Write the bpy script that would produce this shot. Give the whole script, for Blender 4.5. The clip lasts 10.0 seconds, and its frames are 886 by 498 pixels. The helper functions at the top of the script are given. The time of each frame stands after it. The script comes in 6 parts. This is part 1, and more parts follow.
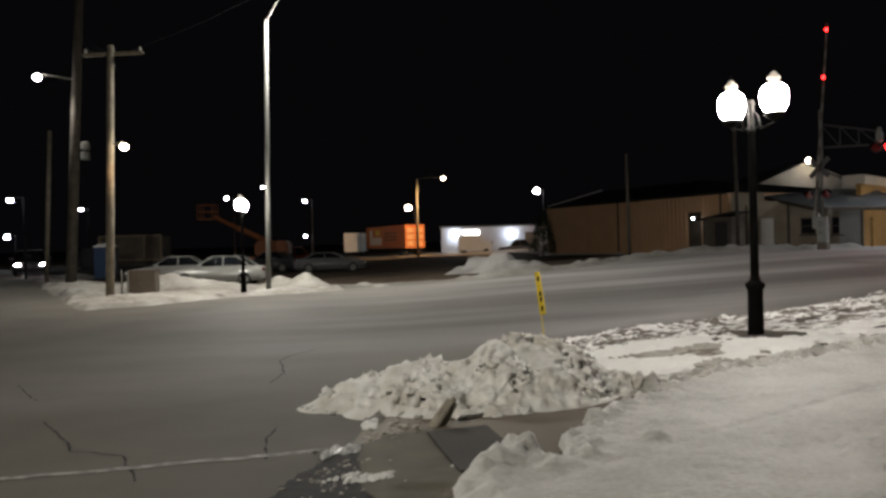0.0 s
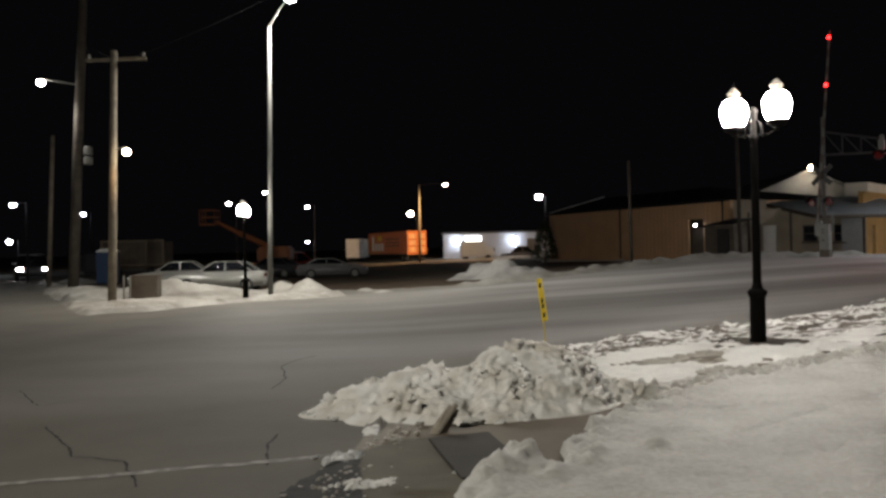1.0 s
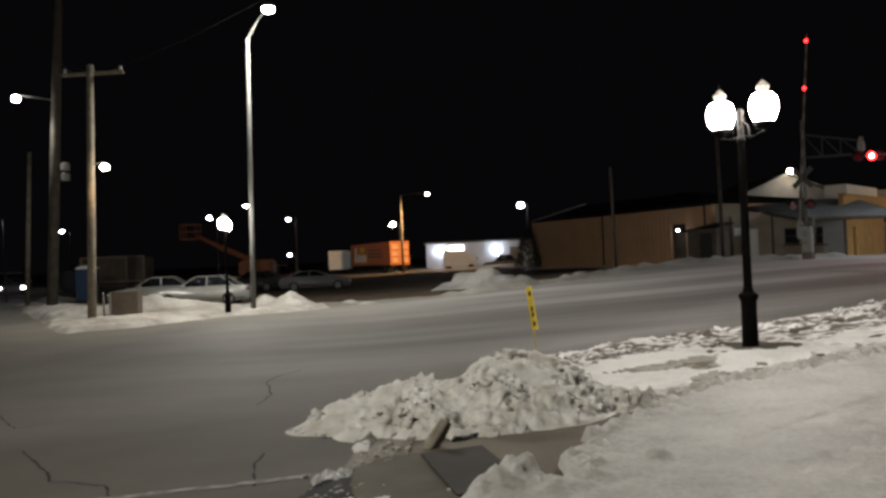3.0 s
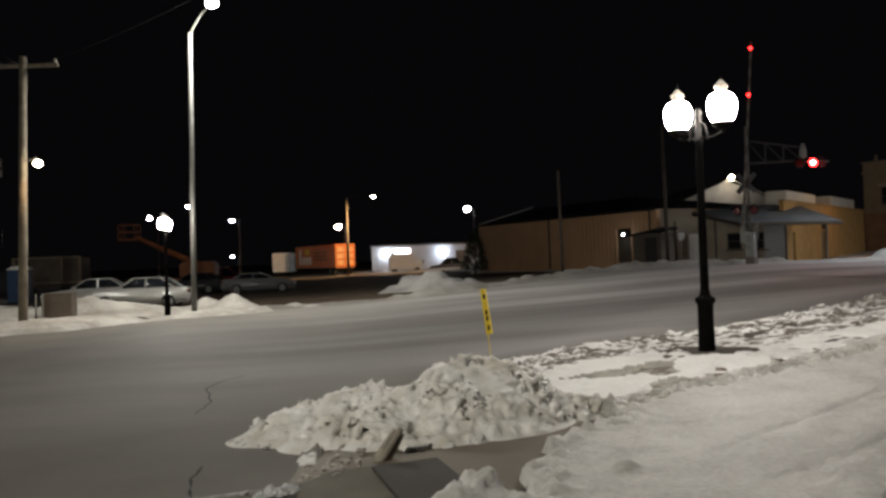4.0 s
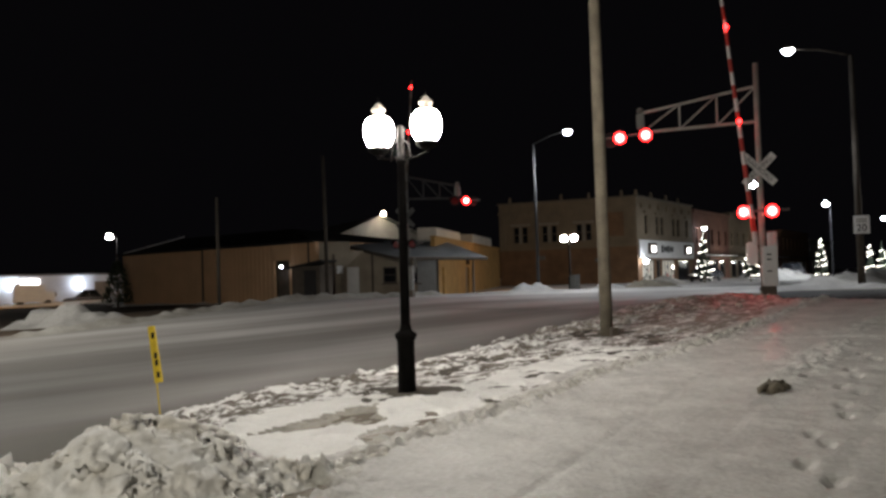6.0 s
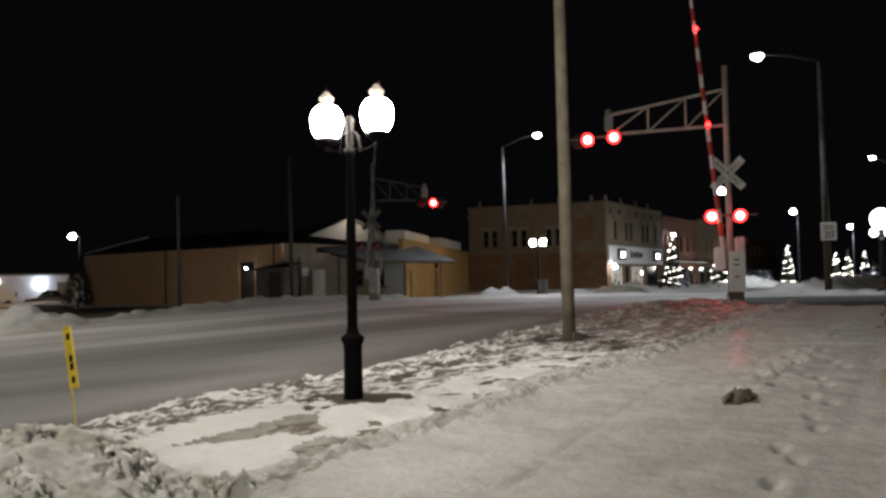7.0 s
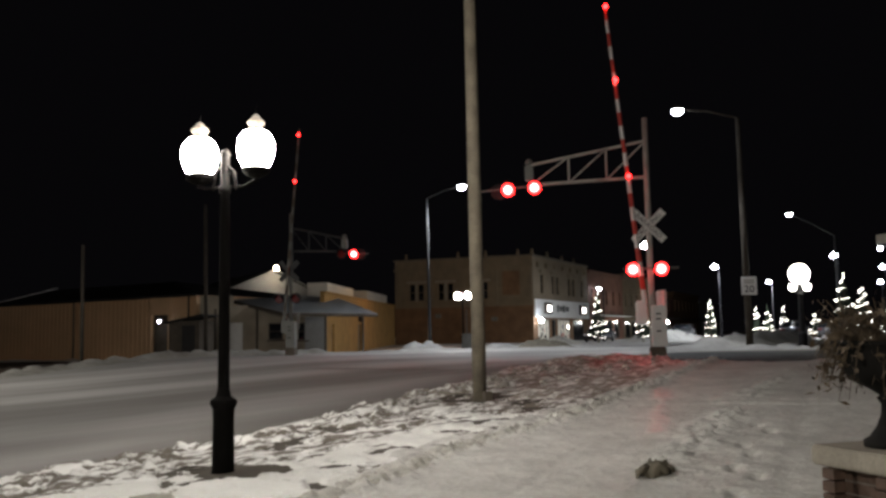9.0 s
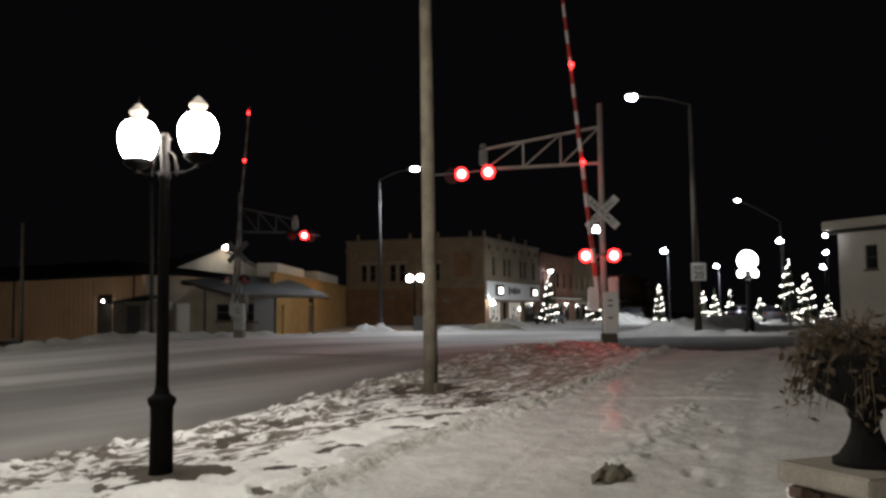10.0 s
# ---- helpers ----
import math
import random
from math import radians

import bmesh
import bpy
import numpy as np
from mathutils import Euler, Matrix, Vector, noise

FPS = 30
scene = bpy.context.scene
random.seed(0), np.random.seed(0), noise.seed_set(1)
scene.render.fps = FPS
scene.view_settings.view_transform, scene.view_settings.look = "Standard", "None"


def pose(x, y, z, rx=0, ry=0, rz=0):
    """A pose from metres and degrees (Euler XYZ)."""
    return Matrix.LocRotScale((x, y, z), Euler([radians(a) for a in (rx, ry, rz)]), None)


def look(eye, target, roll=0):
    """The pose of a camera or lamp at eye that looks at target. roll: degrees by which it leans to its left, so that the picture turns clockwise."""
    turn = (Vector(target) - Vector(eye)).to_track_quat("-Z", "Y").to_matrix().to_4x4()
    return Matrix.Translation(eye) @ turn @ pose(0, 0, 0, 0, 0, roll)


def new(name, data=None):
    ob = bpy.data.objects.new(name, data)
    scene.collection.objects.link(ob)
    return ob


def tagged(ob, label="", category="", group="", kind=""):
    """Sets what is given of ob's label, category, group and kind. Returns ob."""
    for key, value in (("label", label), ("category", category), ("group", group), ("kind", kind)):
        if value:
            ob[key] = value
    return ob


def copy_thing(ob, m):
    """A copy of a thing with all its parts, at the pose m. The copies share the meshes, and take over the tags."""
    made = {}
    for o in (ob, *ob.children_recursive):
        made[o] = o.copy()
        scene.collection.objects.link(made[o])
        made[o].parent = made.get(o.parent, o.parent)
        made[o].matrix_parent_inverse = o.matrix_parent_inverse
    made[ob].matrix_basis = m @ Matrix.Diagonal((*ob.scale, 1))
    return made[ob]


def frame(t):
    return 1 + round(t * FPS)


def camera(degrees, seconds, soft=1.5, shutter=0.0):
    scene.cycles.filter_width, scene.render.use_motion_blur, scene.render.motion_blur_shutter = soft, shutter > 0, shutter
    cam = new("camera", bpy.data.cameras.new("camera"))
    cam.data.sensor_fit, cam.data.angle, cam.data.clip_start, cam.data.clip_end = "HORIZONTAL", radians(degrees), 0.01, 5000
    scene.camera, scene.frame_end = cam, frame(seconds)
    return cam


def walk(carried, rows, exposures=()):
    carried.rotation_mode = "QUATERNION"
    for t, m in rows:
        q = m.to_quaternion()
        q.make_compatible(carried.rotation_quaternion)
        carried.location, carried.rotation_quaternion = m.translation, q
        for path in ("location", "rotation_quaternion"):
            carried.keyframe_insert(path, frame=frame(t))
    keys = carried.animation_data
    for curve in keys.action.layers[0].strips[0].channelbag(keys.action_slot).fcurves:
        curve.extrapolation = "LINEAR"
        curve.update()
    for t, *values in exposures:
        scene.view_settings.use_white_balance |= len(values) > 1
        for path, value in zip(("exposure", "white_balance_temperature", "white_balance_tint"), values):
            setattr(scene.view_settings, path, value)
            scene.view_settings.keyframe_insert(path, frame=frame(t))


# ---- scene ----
cam = camera(53.6, 10.0, 2.8)
PATH = [
    (0, (0.348, 0.087, 1.873), (0.191, 2.081, 1.855), -1.5),
    (0.5, (0.35, 0.081, 1.878), (0.187, 2.075, 1.866), -1.4),
    (1, (0.346, 0.084, 1.876), (0.185, 2.077, 1.872), -1.3),
    (1.5, (0.341, 0.112, 1.879), (0.185, 2.106, 1.887), -1.2),
    (2, (0.315, 0.189, 1.884), (0.169, 2.183, 1.899), -1.7),
    (2.5, (0.31, 0.233, 1.881), (0.179, 2.228, 1.898), -2.3),
    (4, (0.169, 0.783, 1.843), (0.173, 2.783, 1.863), -2.1),
    (4.5, (0.11, 1.259, 1.841), (0.361, 3.243, 1.891), -1.9),
    (5, (-0.081, 1.76, 1.838), (0.49, 3.676, 1.889), -2.0),
    (5.5, (-0.075, 2.228, 1.811), (0.592, 4.112, 1.867), -2.1),
    (6, (-0.015, 2.562, 1.813), (0.758, 4.406, 1.883), -1.6),
    (7.5, (0.739, 3.288, 1.741), (1.582, 5.1, 1.819), -1.1),
    (8, (0.925, 3.503, 1.756), (1.8, 5.299, 1.84), -1.2),
    (8.5, (1.058, 3.645, 1.755), (1.984, 5.412, 1.897), -1.2),
    (9, (1.339, 3.856, 1.771), (2.31, 5.593, 1.968), -1.0),
    (9.5, (1.537, 4.062, 1.92), (2.552, 5.779, 2.067), -0.5),
    (10, (1.507, 4.148, 1.931), (2.573, 5.833, 2.081), -0.6),
]
walk(cam, [(t, look(eye, target, roll)) for t, eye, target, roll in PATH])

# ---- night sky, lamps of the place, exposure ----
world = bpy.data.worlds.new("night_sky")
scene.world = world
world.use_nodes = True
world.node_tree.nodes["Background"].inputs[0].default_value = (0.55, 0.5, 0.62, 1)
world.node_tree.nodes["Background"].inputs[1].default_value = 0.0025
scene.view_settings.exposure = 0.47
WARM, WHITE, SODIUM, COLD = (1.0, 0.94, 0.83), (1.0, 0.965, 0.895), (1.0, 0.62, 0.32), (0.90, 0.94, 1.0)


def lamp(name, place, watts, colour, radius=0.15, cone=0.0, target=None):
    data = bpy.data.lights.new(name, "SPOT" if cone else "POINT")
    data.energy, data.color, data.shadow_soft_size = watts, colour, radius
    ob = new(name, data)
    if cone:
        data.spot_size, data.spot_blend = radians(cone), 0.6
        ob.matrix_world = look(place, target or (place[0], place[1], 0))
    else:
        ob.location = place
    return ob


lamp("light_street_mast", (-8.25, 34.4, 11.7), 4700, WHITE, 0.25, 165, (-6.8, 32.5, 0.0))
lamp("light_behind", (-12.0, -2.0, 9.0), 4300, WARM, 0.12)
lamp("light_wooden_pole", (-13.6, 30.9, 5.35), 100, SODIUM, 0.15, 160)
lamp("light_big_pole", (-22.65, 41.3, 10.0), 750, WHITE, 0.2, 160)
lamp("light_far_corner", (27.06, 47.4, 10.15), 2300, COLD, 0.2, 158)
lamp("light_crossing", (28.35, 31.2, 10.95), 1900, COLD, 0.2, 116, (25.5, 33.0, 0.0))
lamp("light_lot", (-6.9, 94.5, 8.3), 9000, SODIUM, 0.2, 130, (-12.0, 107.0, 0.0))
lamp("light_gable", (30.9, 92.3, 8.3), 75, WHITE, 0.15)
lamp("light_wall", (12.3, 59.9, 2.95), 0.5, COLD, 0.1)
lamp("light_shop_wall_a", (-7.5, 119.5, 2.5), 120, COLD, 0.15)
lamp("light_shop_wall_b", (0.0, 120.0, 2.8), 150, COLD, 0.15)
lamp("light_main_street", (62.6, 53.5, 11.2), 8000, COLD, 0.2, 130, (58.0, 57.0, 0.0))
lamp("light_main_street_far", (81.0, 71.8, 7.0), 5000, COLD, 0.2, 165)
lamp("light_shop_row", (61.2, 60.8, 7.2), 1000, COLD, 0.2, 165)
lamp("light_shop_front", (74.5, 85.2, 3.3), 110, WARM, 0.15)
lamp("light_shop_front_far", (87.5, 94.4, 3.3), 150, WARM, 0.15)
lamp("light_alley", (33.5, 66.5, 5.5), 160, SODIUM, 0.15)

# ---- materials ----


def material(name, colour, rough=0.7, vary=0.25, scale=3.0, bump=0.2, fine=40.0, metal=0.0, second=None, spec=0.5):
    """Procedural surface: two scales of noise in the colour, fine noise in relief and gloss."""
    m = bpy.data.materials.new(name)
    m.use_nodes = True
    nt = m.node_tree
    nodes, links = nt.nodes, nt.links
    b = nodes["Principled BSDF"]
    geo = nodes.new("ShaderNodeTexCoord")
    big, small = nodes.new("ShaderNodeTexNoise"), nodes.new("ShaderNodeTexNoise")
    big.inputs["Scale"].default_value, big.inputs["Detail"].default_value = scale, 6
    small.inputs["Scale"].default_value, small.inputs["Detail"].default_value = fine, 4
    for n in (big, small):
        links.new(geo.outputs["Object"], n.inputs["Vector"])
    ramp = nodes.new("ShaderNodeValToRGB")
    dark = second or [c * (1 - vary) for c in colour]
    ramp.color_ramp.elements[0].position, ramp.color_ramp.elements[1].position = 0.35, 0.65
    ramp.color_ramp.elements[0].color = (*dark, 1)
    ramp.color_ramp.elements[1].color = (*colour, 1)
    links.new(big.outputs["Fac"], ramp.inputs["Fac"])
    mix = nodes.new("ShaderNodeMix")
    mix.data_type, mix.blend_type = "RGBA", "OVERLAY"
    mix.inputs["Factor"].default_value = 0.35
    links.new(ramp.outputs["Color"], mix.inputs["A"])
    links.new(small.outputs["Fac"], mix.inputs["B"])
    links.new(mix.outputs["Result"], b.inputs["Base Color"])
    r = nodes.new("ShaderNodeMapRange")
    r.inputs["To Min"].default_value, r.inputs["To Max"].default_value = max(0.05, rough - 0.12), min(1, rough + 0.12)
    links.new(small.outputs["Fac"], r.inputs["Value"])
    links.new(r.outputs["Result"], b.inputs["Roughness"])
    b.inputs["Metallic"].default_value = metal
    b.inputs["Specular IOR Level"].default_value = spec
    if bump:
        bn = nodes.new("ShaderNodeBump")
        bn.inputs["Strength"].default_value, bn.inputs["Distance"].default_value = bump, 0.02
        links.new(small.outputs["Fac"], bn.inputs["Height"])
        links.new(bn.outputs["Normal"], b.inputs["Normal"])
    return m


def glow(name, colour, strength):
    m = bpy.data.materials.new(name)
    m.use_nodes = True
    b = m.node_tree.nodes["Principled BSDF"]
    b.inputs["Base Color"].default_value = (*[0.6 * c for c in colour], 1)
    b.inputs["Emission Color"].default_value = (*colour, 1)
    b.inputs["Emission Strength"].default_value = strength
    return m


SNOW = material("snow", (0.80, 0.795, 0.76), 0.7, 0.12, 1.4, 0.35, 26.0)
PILE = material("old_snow", (0.97, 0.965, 0.94), 0.65, 0.35, 2.2, 0.5, 26.0, second=(0.66, 0.63, 0.56), spec=0.35)
FIELDSNOW = material("old_street_snow", (0.34, 0.33, 0.30), 0.75, 0.3, 0.8, 0.6, 9.0, second=(0.19, 0.175, 0.15))
TREADSNOW = material("grey_granular_snow", (0.56, 0.55, 0.51), 0.75, 0.3, 4.0, 0.9, 22.0, second=(0.36, 0.345, 0.30))
SLUSH = material("grey_frozen_slush", (0.36, 0.34, 0.29), 0.5, 0.25, 2.5, 0.3, 20.0, spec=0.3)
LOTDIRT = material("frozen_lot_mud", (0.085, 0.062, 0.042), 0.85, 0.5, 0.35, 0.5, 6.0, spec=0.2)
WALKSNOW = material("packed_icy_snow", (0.62, 0.61, 0.575), 0.66, 0.2, 1.7, 0.6, 20.0, spec=0.35)
DARKWOOD = material("dark_pole_wood", (0.07, 0.058, 0.045), 0.9, 0.4, 3.0, 0.5, 30.0)
DARKSTEEL = material("dull_steel", (0.05, 0.05, 0.05), 0.6, 0.2, 3.0, 0.1, 40.0, 0.3)


def crusted(name, low, share, size):
    """Broken snow crust: white plates with slush or mud showing between them."""
    m = material(name, (0.86, 0.855, 0.83), 0.65, 0.12, 2.0, 0.6, 24.0)
    nt = m.node_tree
    nodes, links = nt.nodes, nt.links
    b, coord = nodes["Principled BSDF"], nodes.new("ShaderNodeTexCoord")
    turn = nodes.new("ShaderNodeMapping")
    turn.inputs["Rotation"].default_value = (0, 0, radians(-33))
    turn.inputs["Scale"].default_value = (0.6, 1.25, 1)
    links.new(coord.outputs["Object"], turn.inputs["Vector"])
    n = nodes.new("ShaderNodeTexNoise")
    n.inputs["Scale"].default_value, n.inputs["Detail"].default_value, n.inputs["Roughness"].default_value, n.inputs["Distortion"].default_value = size, 7, 0.62, 0.6
    links.new(turn.outputs["Vector"], n.inputs["Vector"])
    ramp = nodes.new("ShaderNodeValToRGB")
    ramp.color_ramp.elements[0].position, ramp.color_ramp.elements[1].position = share, share + 0.09
    links.new(n.outputs["Fac"], ramp.inputs["Fac"])
    mix = nodes.new("ShaderNodeMix")
    mix.data_type = "RGBA"
    mix.inputs["A"].default_value = (*low, 1)
    links.new(ramp.outputs["Color"], mix.inputs["Factor"])
    links.new(b.inputs["Base Color"].links[0].from_socket, mix.inputs["B"])
    links.new(mix.outputs["Result"], b.inputs["Base Color"])
    return m


CRUST = crusted("broken_snow_crust", (0.15, 0.13, 0.105), 0.45, 4.6)
SOIL = material("frozen_soil", (0.10, 0.085, 0.065), 0.8, 0.4, 2.0, 0.6, 30.0)
GLAZE = material("glazed_ice", (0.62, 0.61, 0.58), 0.46, 0.15, 2.0, 0.25, 14.0, spec=0.3)
MUD = crusted("muddy_snow", (0.27, 0.24, 0.20), 0.49, 5.2)
GREYSNOW = material("grey_ploughed_snow", (0.36, 0.35, 0.33), 0.8, 0.35, 0.9, 0.4, 12.0)
CLOD = material("dirty_frozen_clod", (0.15, 0.13, 0.095), 0.85, 0.4, 5.0, 0.5, 30.0)
DIRTY = material("dirty_snow", (0.55, 0.52, 0.46), 0.8, 0.45, 1.6, 0.5, 22.0)


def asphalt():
    """Worn asphalt: fine grain, dark oil and wet blotches, salt dried in streaks along the main road, paled to add lamp
    sheen.
    """
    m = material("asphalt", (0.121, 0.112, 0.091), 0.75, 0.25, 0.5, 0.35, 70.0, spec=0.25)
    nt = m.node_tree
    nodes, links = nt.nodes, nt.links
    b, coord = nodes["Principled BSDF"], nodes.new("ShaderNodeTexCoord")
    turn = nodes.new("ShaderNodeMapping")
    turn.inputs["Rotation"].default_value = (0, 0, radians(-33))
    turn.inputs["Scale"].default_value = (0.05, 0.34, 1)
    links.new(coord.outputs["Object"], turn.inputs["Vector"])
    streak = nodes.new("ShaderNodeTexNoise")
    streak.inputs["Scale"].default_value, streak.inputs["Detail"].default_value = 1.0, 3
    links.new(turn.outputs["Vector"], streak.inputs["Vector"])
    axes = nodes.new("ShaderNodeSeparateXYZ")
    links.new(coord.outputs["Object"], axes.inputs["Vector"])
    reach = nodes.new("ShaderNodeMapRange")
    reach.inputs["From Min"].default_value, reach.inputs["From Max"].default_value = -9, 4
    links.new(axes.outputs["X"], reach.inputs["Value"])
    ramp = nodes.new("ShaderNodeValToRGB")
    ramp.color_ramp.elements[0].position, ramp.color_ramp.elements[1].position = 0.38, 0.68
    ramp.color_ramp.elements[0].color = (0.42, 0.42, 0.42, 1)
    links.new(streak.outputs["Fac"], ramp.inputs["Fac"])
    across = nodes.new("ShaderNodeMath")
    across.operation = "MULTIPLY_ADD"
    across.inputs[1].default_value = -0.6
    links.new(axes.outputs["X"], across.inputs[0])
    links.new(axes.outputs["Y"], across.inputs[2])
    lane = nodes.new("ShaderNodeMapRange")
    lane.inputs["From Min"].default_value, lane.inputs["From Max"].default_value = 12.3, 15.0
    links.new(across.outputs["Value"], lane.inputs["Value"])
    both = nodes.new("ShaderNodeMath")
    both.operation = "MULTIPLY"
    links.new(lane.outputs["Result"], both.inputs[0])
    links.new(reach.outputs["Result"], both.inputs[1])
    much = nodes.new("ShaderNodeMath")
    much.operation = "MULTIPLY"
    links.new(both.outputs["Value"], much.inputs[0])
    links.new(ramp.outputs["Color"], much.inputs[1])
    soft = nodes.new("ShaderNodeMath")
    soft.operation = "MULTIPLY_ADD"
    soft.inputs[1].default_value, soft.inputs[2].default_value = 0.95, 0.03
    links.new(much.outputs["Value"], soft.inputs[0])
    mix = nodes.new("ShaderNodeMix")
    # salt colour, raised so that it also carries the lamplight on the lit lanes
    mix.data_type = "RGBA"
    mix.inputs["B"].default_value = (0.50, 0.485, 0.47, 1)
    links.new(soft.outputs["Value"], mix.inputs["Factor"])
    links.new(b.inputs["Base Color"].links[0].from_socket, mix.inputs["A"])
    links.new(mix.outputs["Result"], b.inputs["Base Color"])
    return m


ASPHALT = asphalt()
ALUMINIUM = material("weathered_aluminium_paint", (0.46, 0.46, 0.42), 0.6, 0.2, 3.0, 0.1, 40.0, 0.1)
ANNEXW = material("stained_tan_siding", (0.33, 0.28, 0.21), 0.75, 0.25, 0.9, 0.2, 16.0)
DARKASPHALT = material("bare_dark_asphalt", (0.022, 0.021, 0.02), 0.75, 0.4, 1.2, 0.3, 50.0, spec=0.25)
CONCRETE = material("concrete", (0.165, 0.135, 0.095), 0.65, 0.3, 1.2, 0.25, 50.0)
RAMPC = material("sandy_concrete", (0.125, 0.109, 0.078), 0.7, 0.3, 2.5, 0.3, 60.0, spec=0.2)
CRACK = material("crack_fill", (0.022, 0.021, 0.02), 0.9, 0.3, 6.0, 0.0, 40.0)
ICE = material("wet_ice", (0.62, 0.63, 0.62), 0.2, 0.25, 8.0, 0.4, 40.0)
REDOFF = material("dark_red_lens", (0.12, 0.008, 0.008), 0.2, 0.2, 8.0, 0.0, 40.0)
DARKPLATE = material("tactile_plate", (0.046, 0.041, 0.034), 0.85, 0.25, 2.0, 0.3, 40.0)
LINE = material("road_paint", (0.33, 0.32, 0.29), 0.7, 0.6, 9.0, 0.2, 60.0)
BLACK = material("black_iron", (0.009, 0.009, 0.011), 0.65, 0.3, 4.0, 0.15, 60.0, spec=0.25)
WOOD = material("weathered_wood", (0.20, 0.17, 0.125), 0.85, 0.4, 3.0, 0.5, 30.0)
LAMPIRON = material("black_cast_iron", (0.006, 0.0052, 0.0048), 0.85, 0.3, 6.0, 0.15, 50.0, spec=0.06)
MASTSTEEL = material("painted_mast_steel", (0.10, 0.10, 0.09), 0.6, 0.2, 3.0, 0.1, 40.0, 0.2)
KERBSTONE = material("pale_kerb_stone", (0.40, 0.36, 0.29), 0.8, 0.3, 6.0, 0.4, 40.0)
STEEL = material("galvanised_steel", (0.19, 0.19, 0.175), 0.55, 0.2, 3.0, 0.1, 40.0, 0.3)
WHITEP = material("white_paint", (0.72, 0.72, 0.70), 0.55, 0.12, 2.0, 0.1, 40.0)
REDP = material("red_paint", (0.5, 0.05, 0.035), 0.55, 0.2, 2.0, 0.1, 40.0)
YELLOW = material("yellow_plastic", (0.72, 0.52, 0.03), 0.5, 0.15, 5.0, 0.1, 40.0)
TAN = material("tan_metal_siding", (0.70, 0.44, 0.25), 0.6, 0.12, 0.6, 0.1, 20.0)
ROOFM = material("dark_roof", (0.03, 0.028, 0.028), 0.8, 0.3, 1.0, 0.2, 20.0)
GREYW = material("grey_siding", (0.36, 0.35, 0.32), 0.7, 0.18, 1.2, 0.2, 20.0)
CANOPYM = material("grey_sheet_roof", (0.34, 0.35, 0.35), 0.55, 0.2, 0.8, 0.1, 20.0, 0.2)
OCHRE = material("ochre_wall", (0.30, 0.165, 0.045), 0.8, 0.25, 1.0, 0.3, 16.0)
BRICK = material("brown_brick", (0.22, 0.125, 0.065), 0.85, 0.3, 1.0, 0.4, 14.0)
BUFF = material("buff_brick", (0.23, 0.18, 0.12), 0.85, 0.2, 1.0, 0.4, 14.0)
REDBRICK = material("red_brick", (0.21, 0.10, 0.07), 0.85, 0.3, 1.0, 0.4, 14.0)
GLASSD = material("dark_window_glass", (0.012, 0.014, 0.018), 0.08, 0.2, 1.0, 0.0, 10.0)
RUBBER = material("tyre_rubber", (0.018, 0.018, 0.018), 0.8, 0.2, 6.0, 0.1, 40.0)
CARWHITE = material("silver_car_paint", (0.30, 0.30, 0.28), 0.25, 0.06, 1.0, 0.0, 30.0, 0.2)
CARDARK = material("dark_car_paint", (0.05, 0.05, 0.055), 0.25, 0.1, 1.0, 0.0, 30.0)
CARRED = material("red_truck_paint", (0.42, 0.05, 0.03), 0.3, 0.1, 1.0, 0.0, 30.0)
LIFTORANGE = material("worn_orange_paint", (0.30, 0.10, 0.03), 0.6, 0.25, 0.8, 0.05, 20.0)
ORANGE = material("orange_paint", (0.60, 0.17, 0.035), 0.5, 0.15, 0.8, 0.05, 20.0)
BLUE = material("blue_plastic", (0.015, 0.04, 0.10), 0.5, 0.15, 2.0, 0.1, 30.0)
BROWN = material("brown_box", (0.10, 0.08, 0.06), 0.7, 0.3, 2.0, 0.2, 30.0)
FIR = material("fir_needles", (0.03, 0.045, 0.025), 0.8, 0.4, 6.0, 0.3, 30.0)
LEAF = material("evergreen_leaves", (0.055, 0.075, 0.04), 0.7, 0.4, 4.0, 0.2, 30.0)
STRAW = material("dry_leaves", (0.10, 0.07, 0.04), 0.85, 0.5, 8.0, 0.3, 30.0)
CREAM = material("cream_plaster", (0.55, 0.50, 0.42), 0.8, 0.12, 0.8, 0.15, 20.0)
PALE = material("pale_metal_siding", (0.3, 0.32, 0.36), 0.6, 0.12, 0.8, 0.1, 20.0)
CARGREY = material("grey_car_paint", (0.22, 0.22, 0.22), 0.25, 0.06, 1.0, 0.0, 30.0, 0.2)
PEACH = material("reflective_door_panel", (0.75, 0.42, 0.2), 0.4, 0.25, 3.0, 0.1, 20.0)
URN = material("dark_cast_stone", (0.012, 0.011, 0.010), 0.85, 0.35, 6.0, 0.3, 60.0, spec=0.12)
COPING = material("stone_coping", (0.30, 0.27, 0.22), 0.8, 0.2, 5.0, 0.25, 60.0)
DARKBRICK = material("dark_pier_brick", (0.10, 0.06, 0.042), 0.85, 0.35, 8.0, 0.3, 60.0)
MORTAR = material("mortar", (0.16, 0.14, 0.12), 0.9, 0.2, 8.0, 0.3, 60.0)
SHOPLAMP = glow("sign_light_panel", (1.0, 0.95, 0.9), 6)
GLOBE = glow("lamp_globe", (1.0, 0.95, 0.88), 180)
GLOBEFAR = glow("far_lamp_globe", (1.0, 0.95, 0.86), 9)
GLOBETOP = glow("globe_cap", (1.0, 0.86, 0.70), 0.42)
GLOBETOP.node_tree.nodes["Principled BSDF"].inputs["Base Color"].default_value = (0.10, 0.075, 0.055, 1)
BULB = glow("street_lamp_lens", (1.0, 0.97, 0.92), 60)
BULBWARM = glow("sodium_lens", (1.0, 0.80, 0.55), 40)
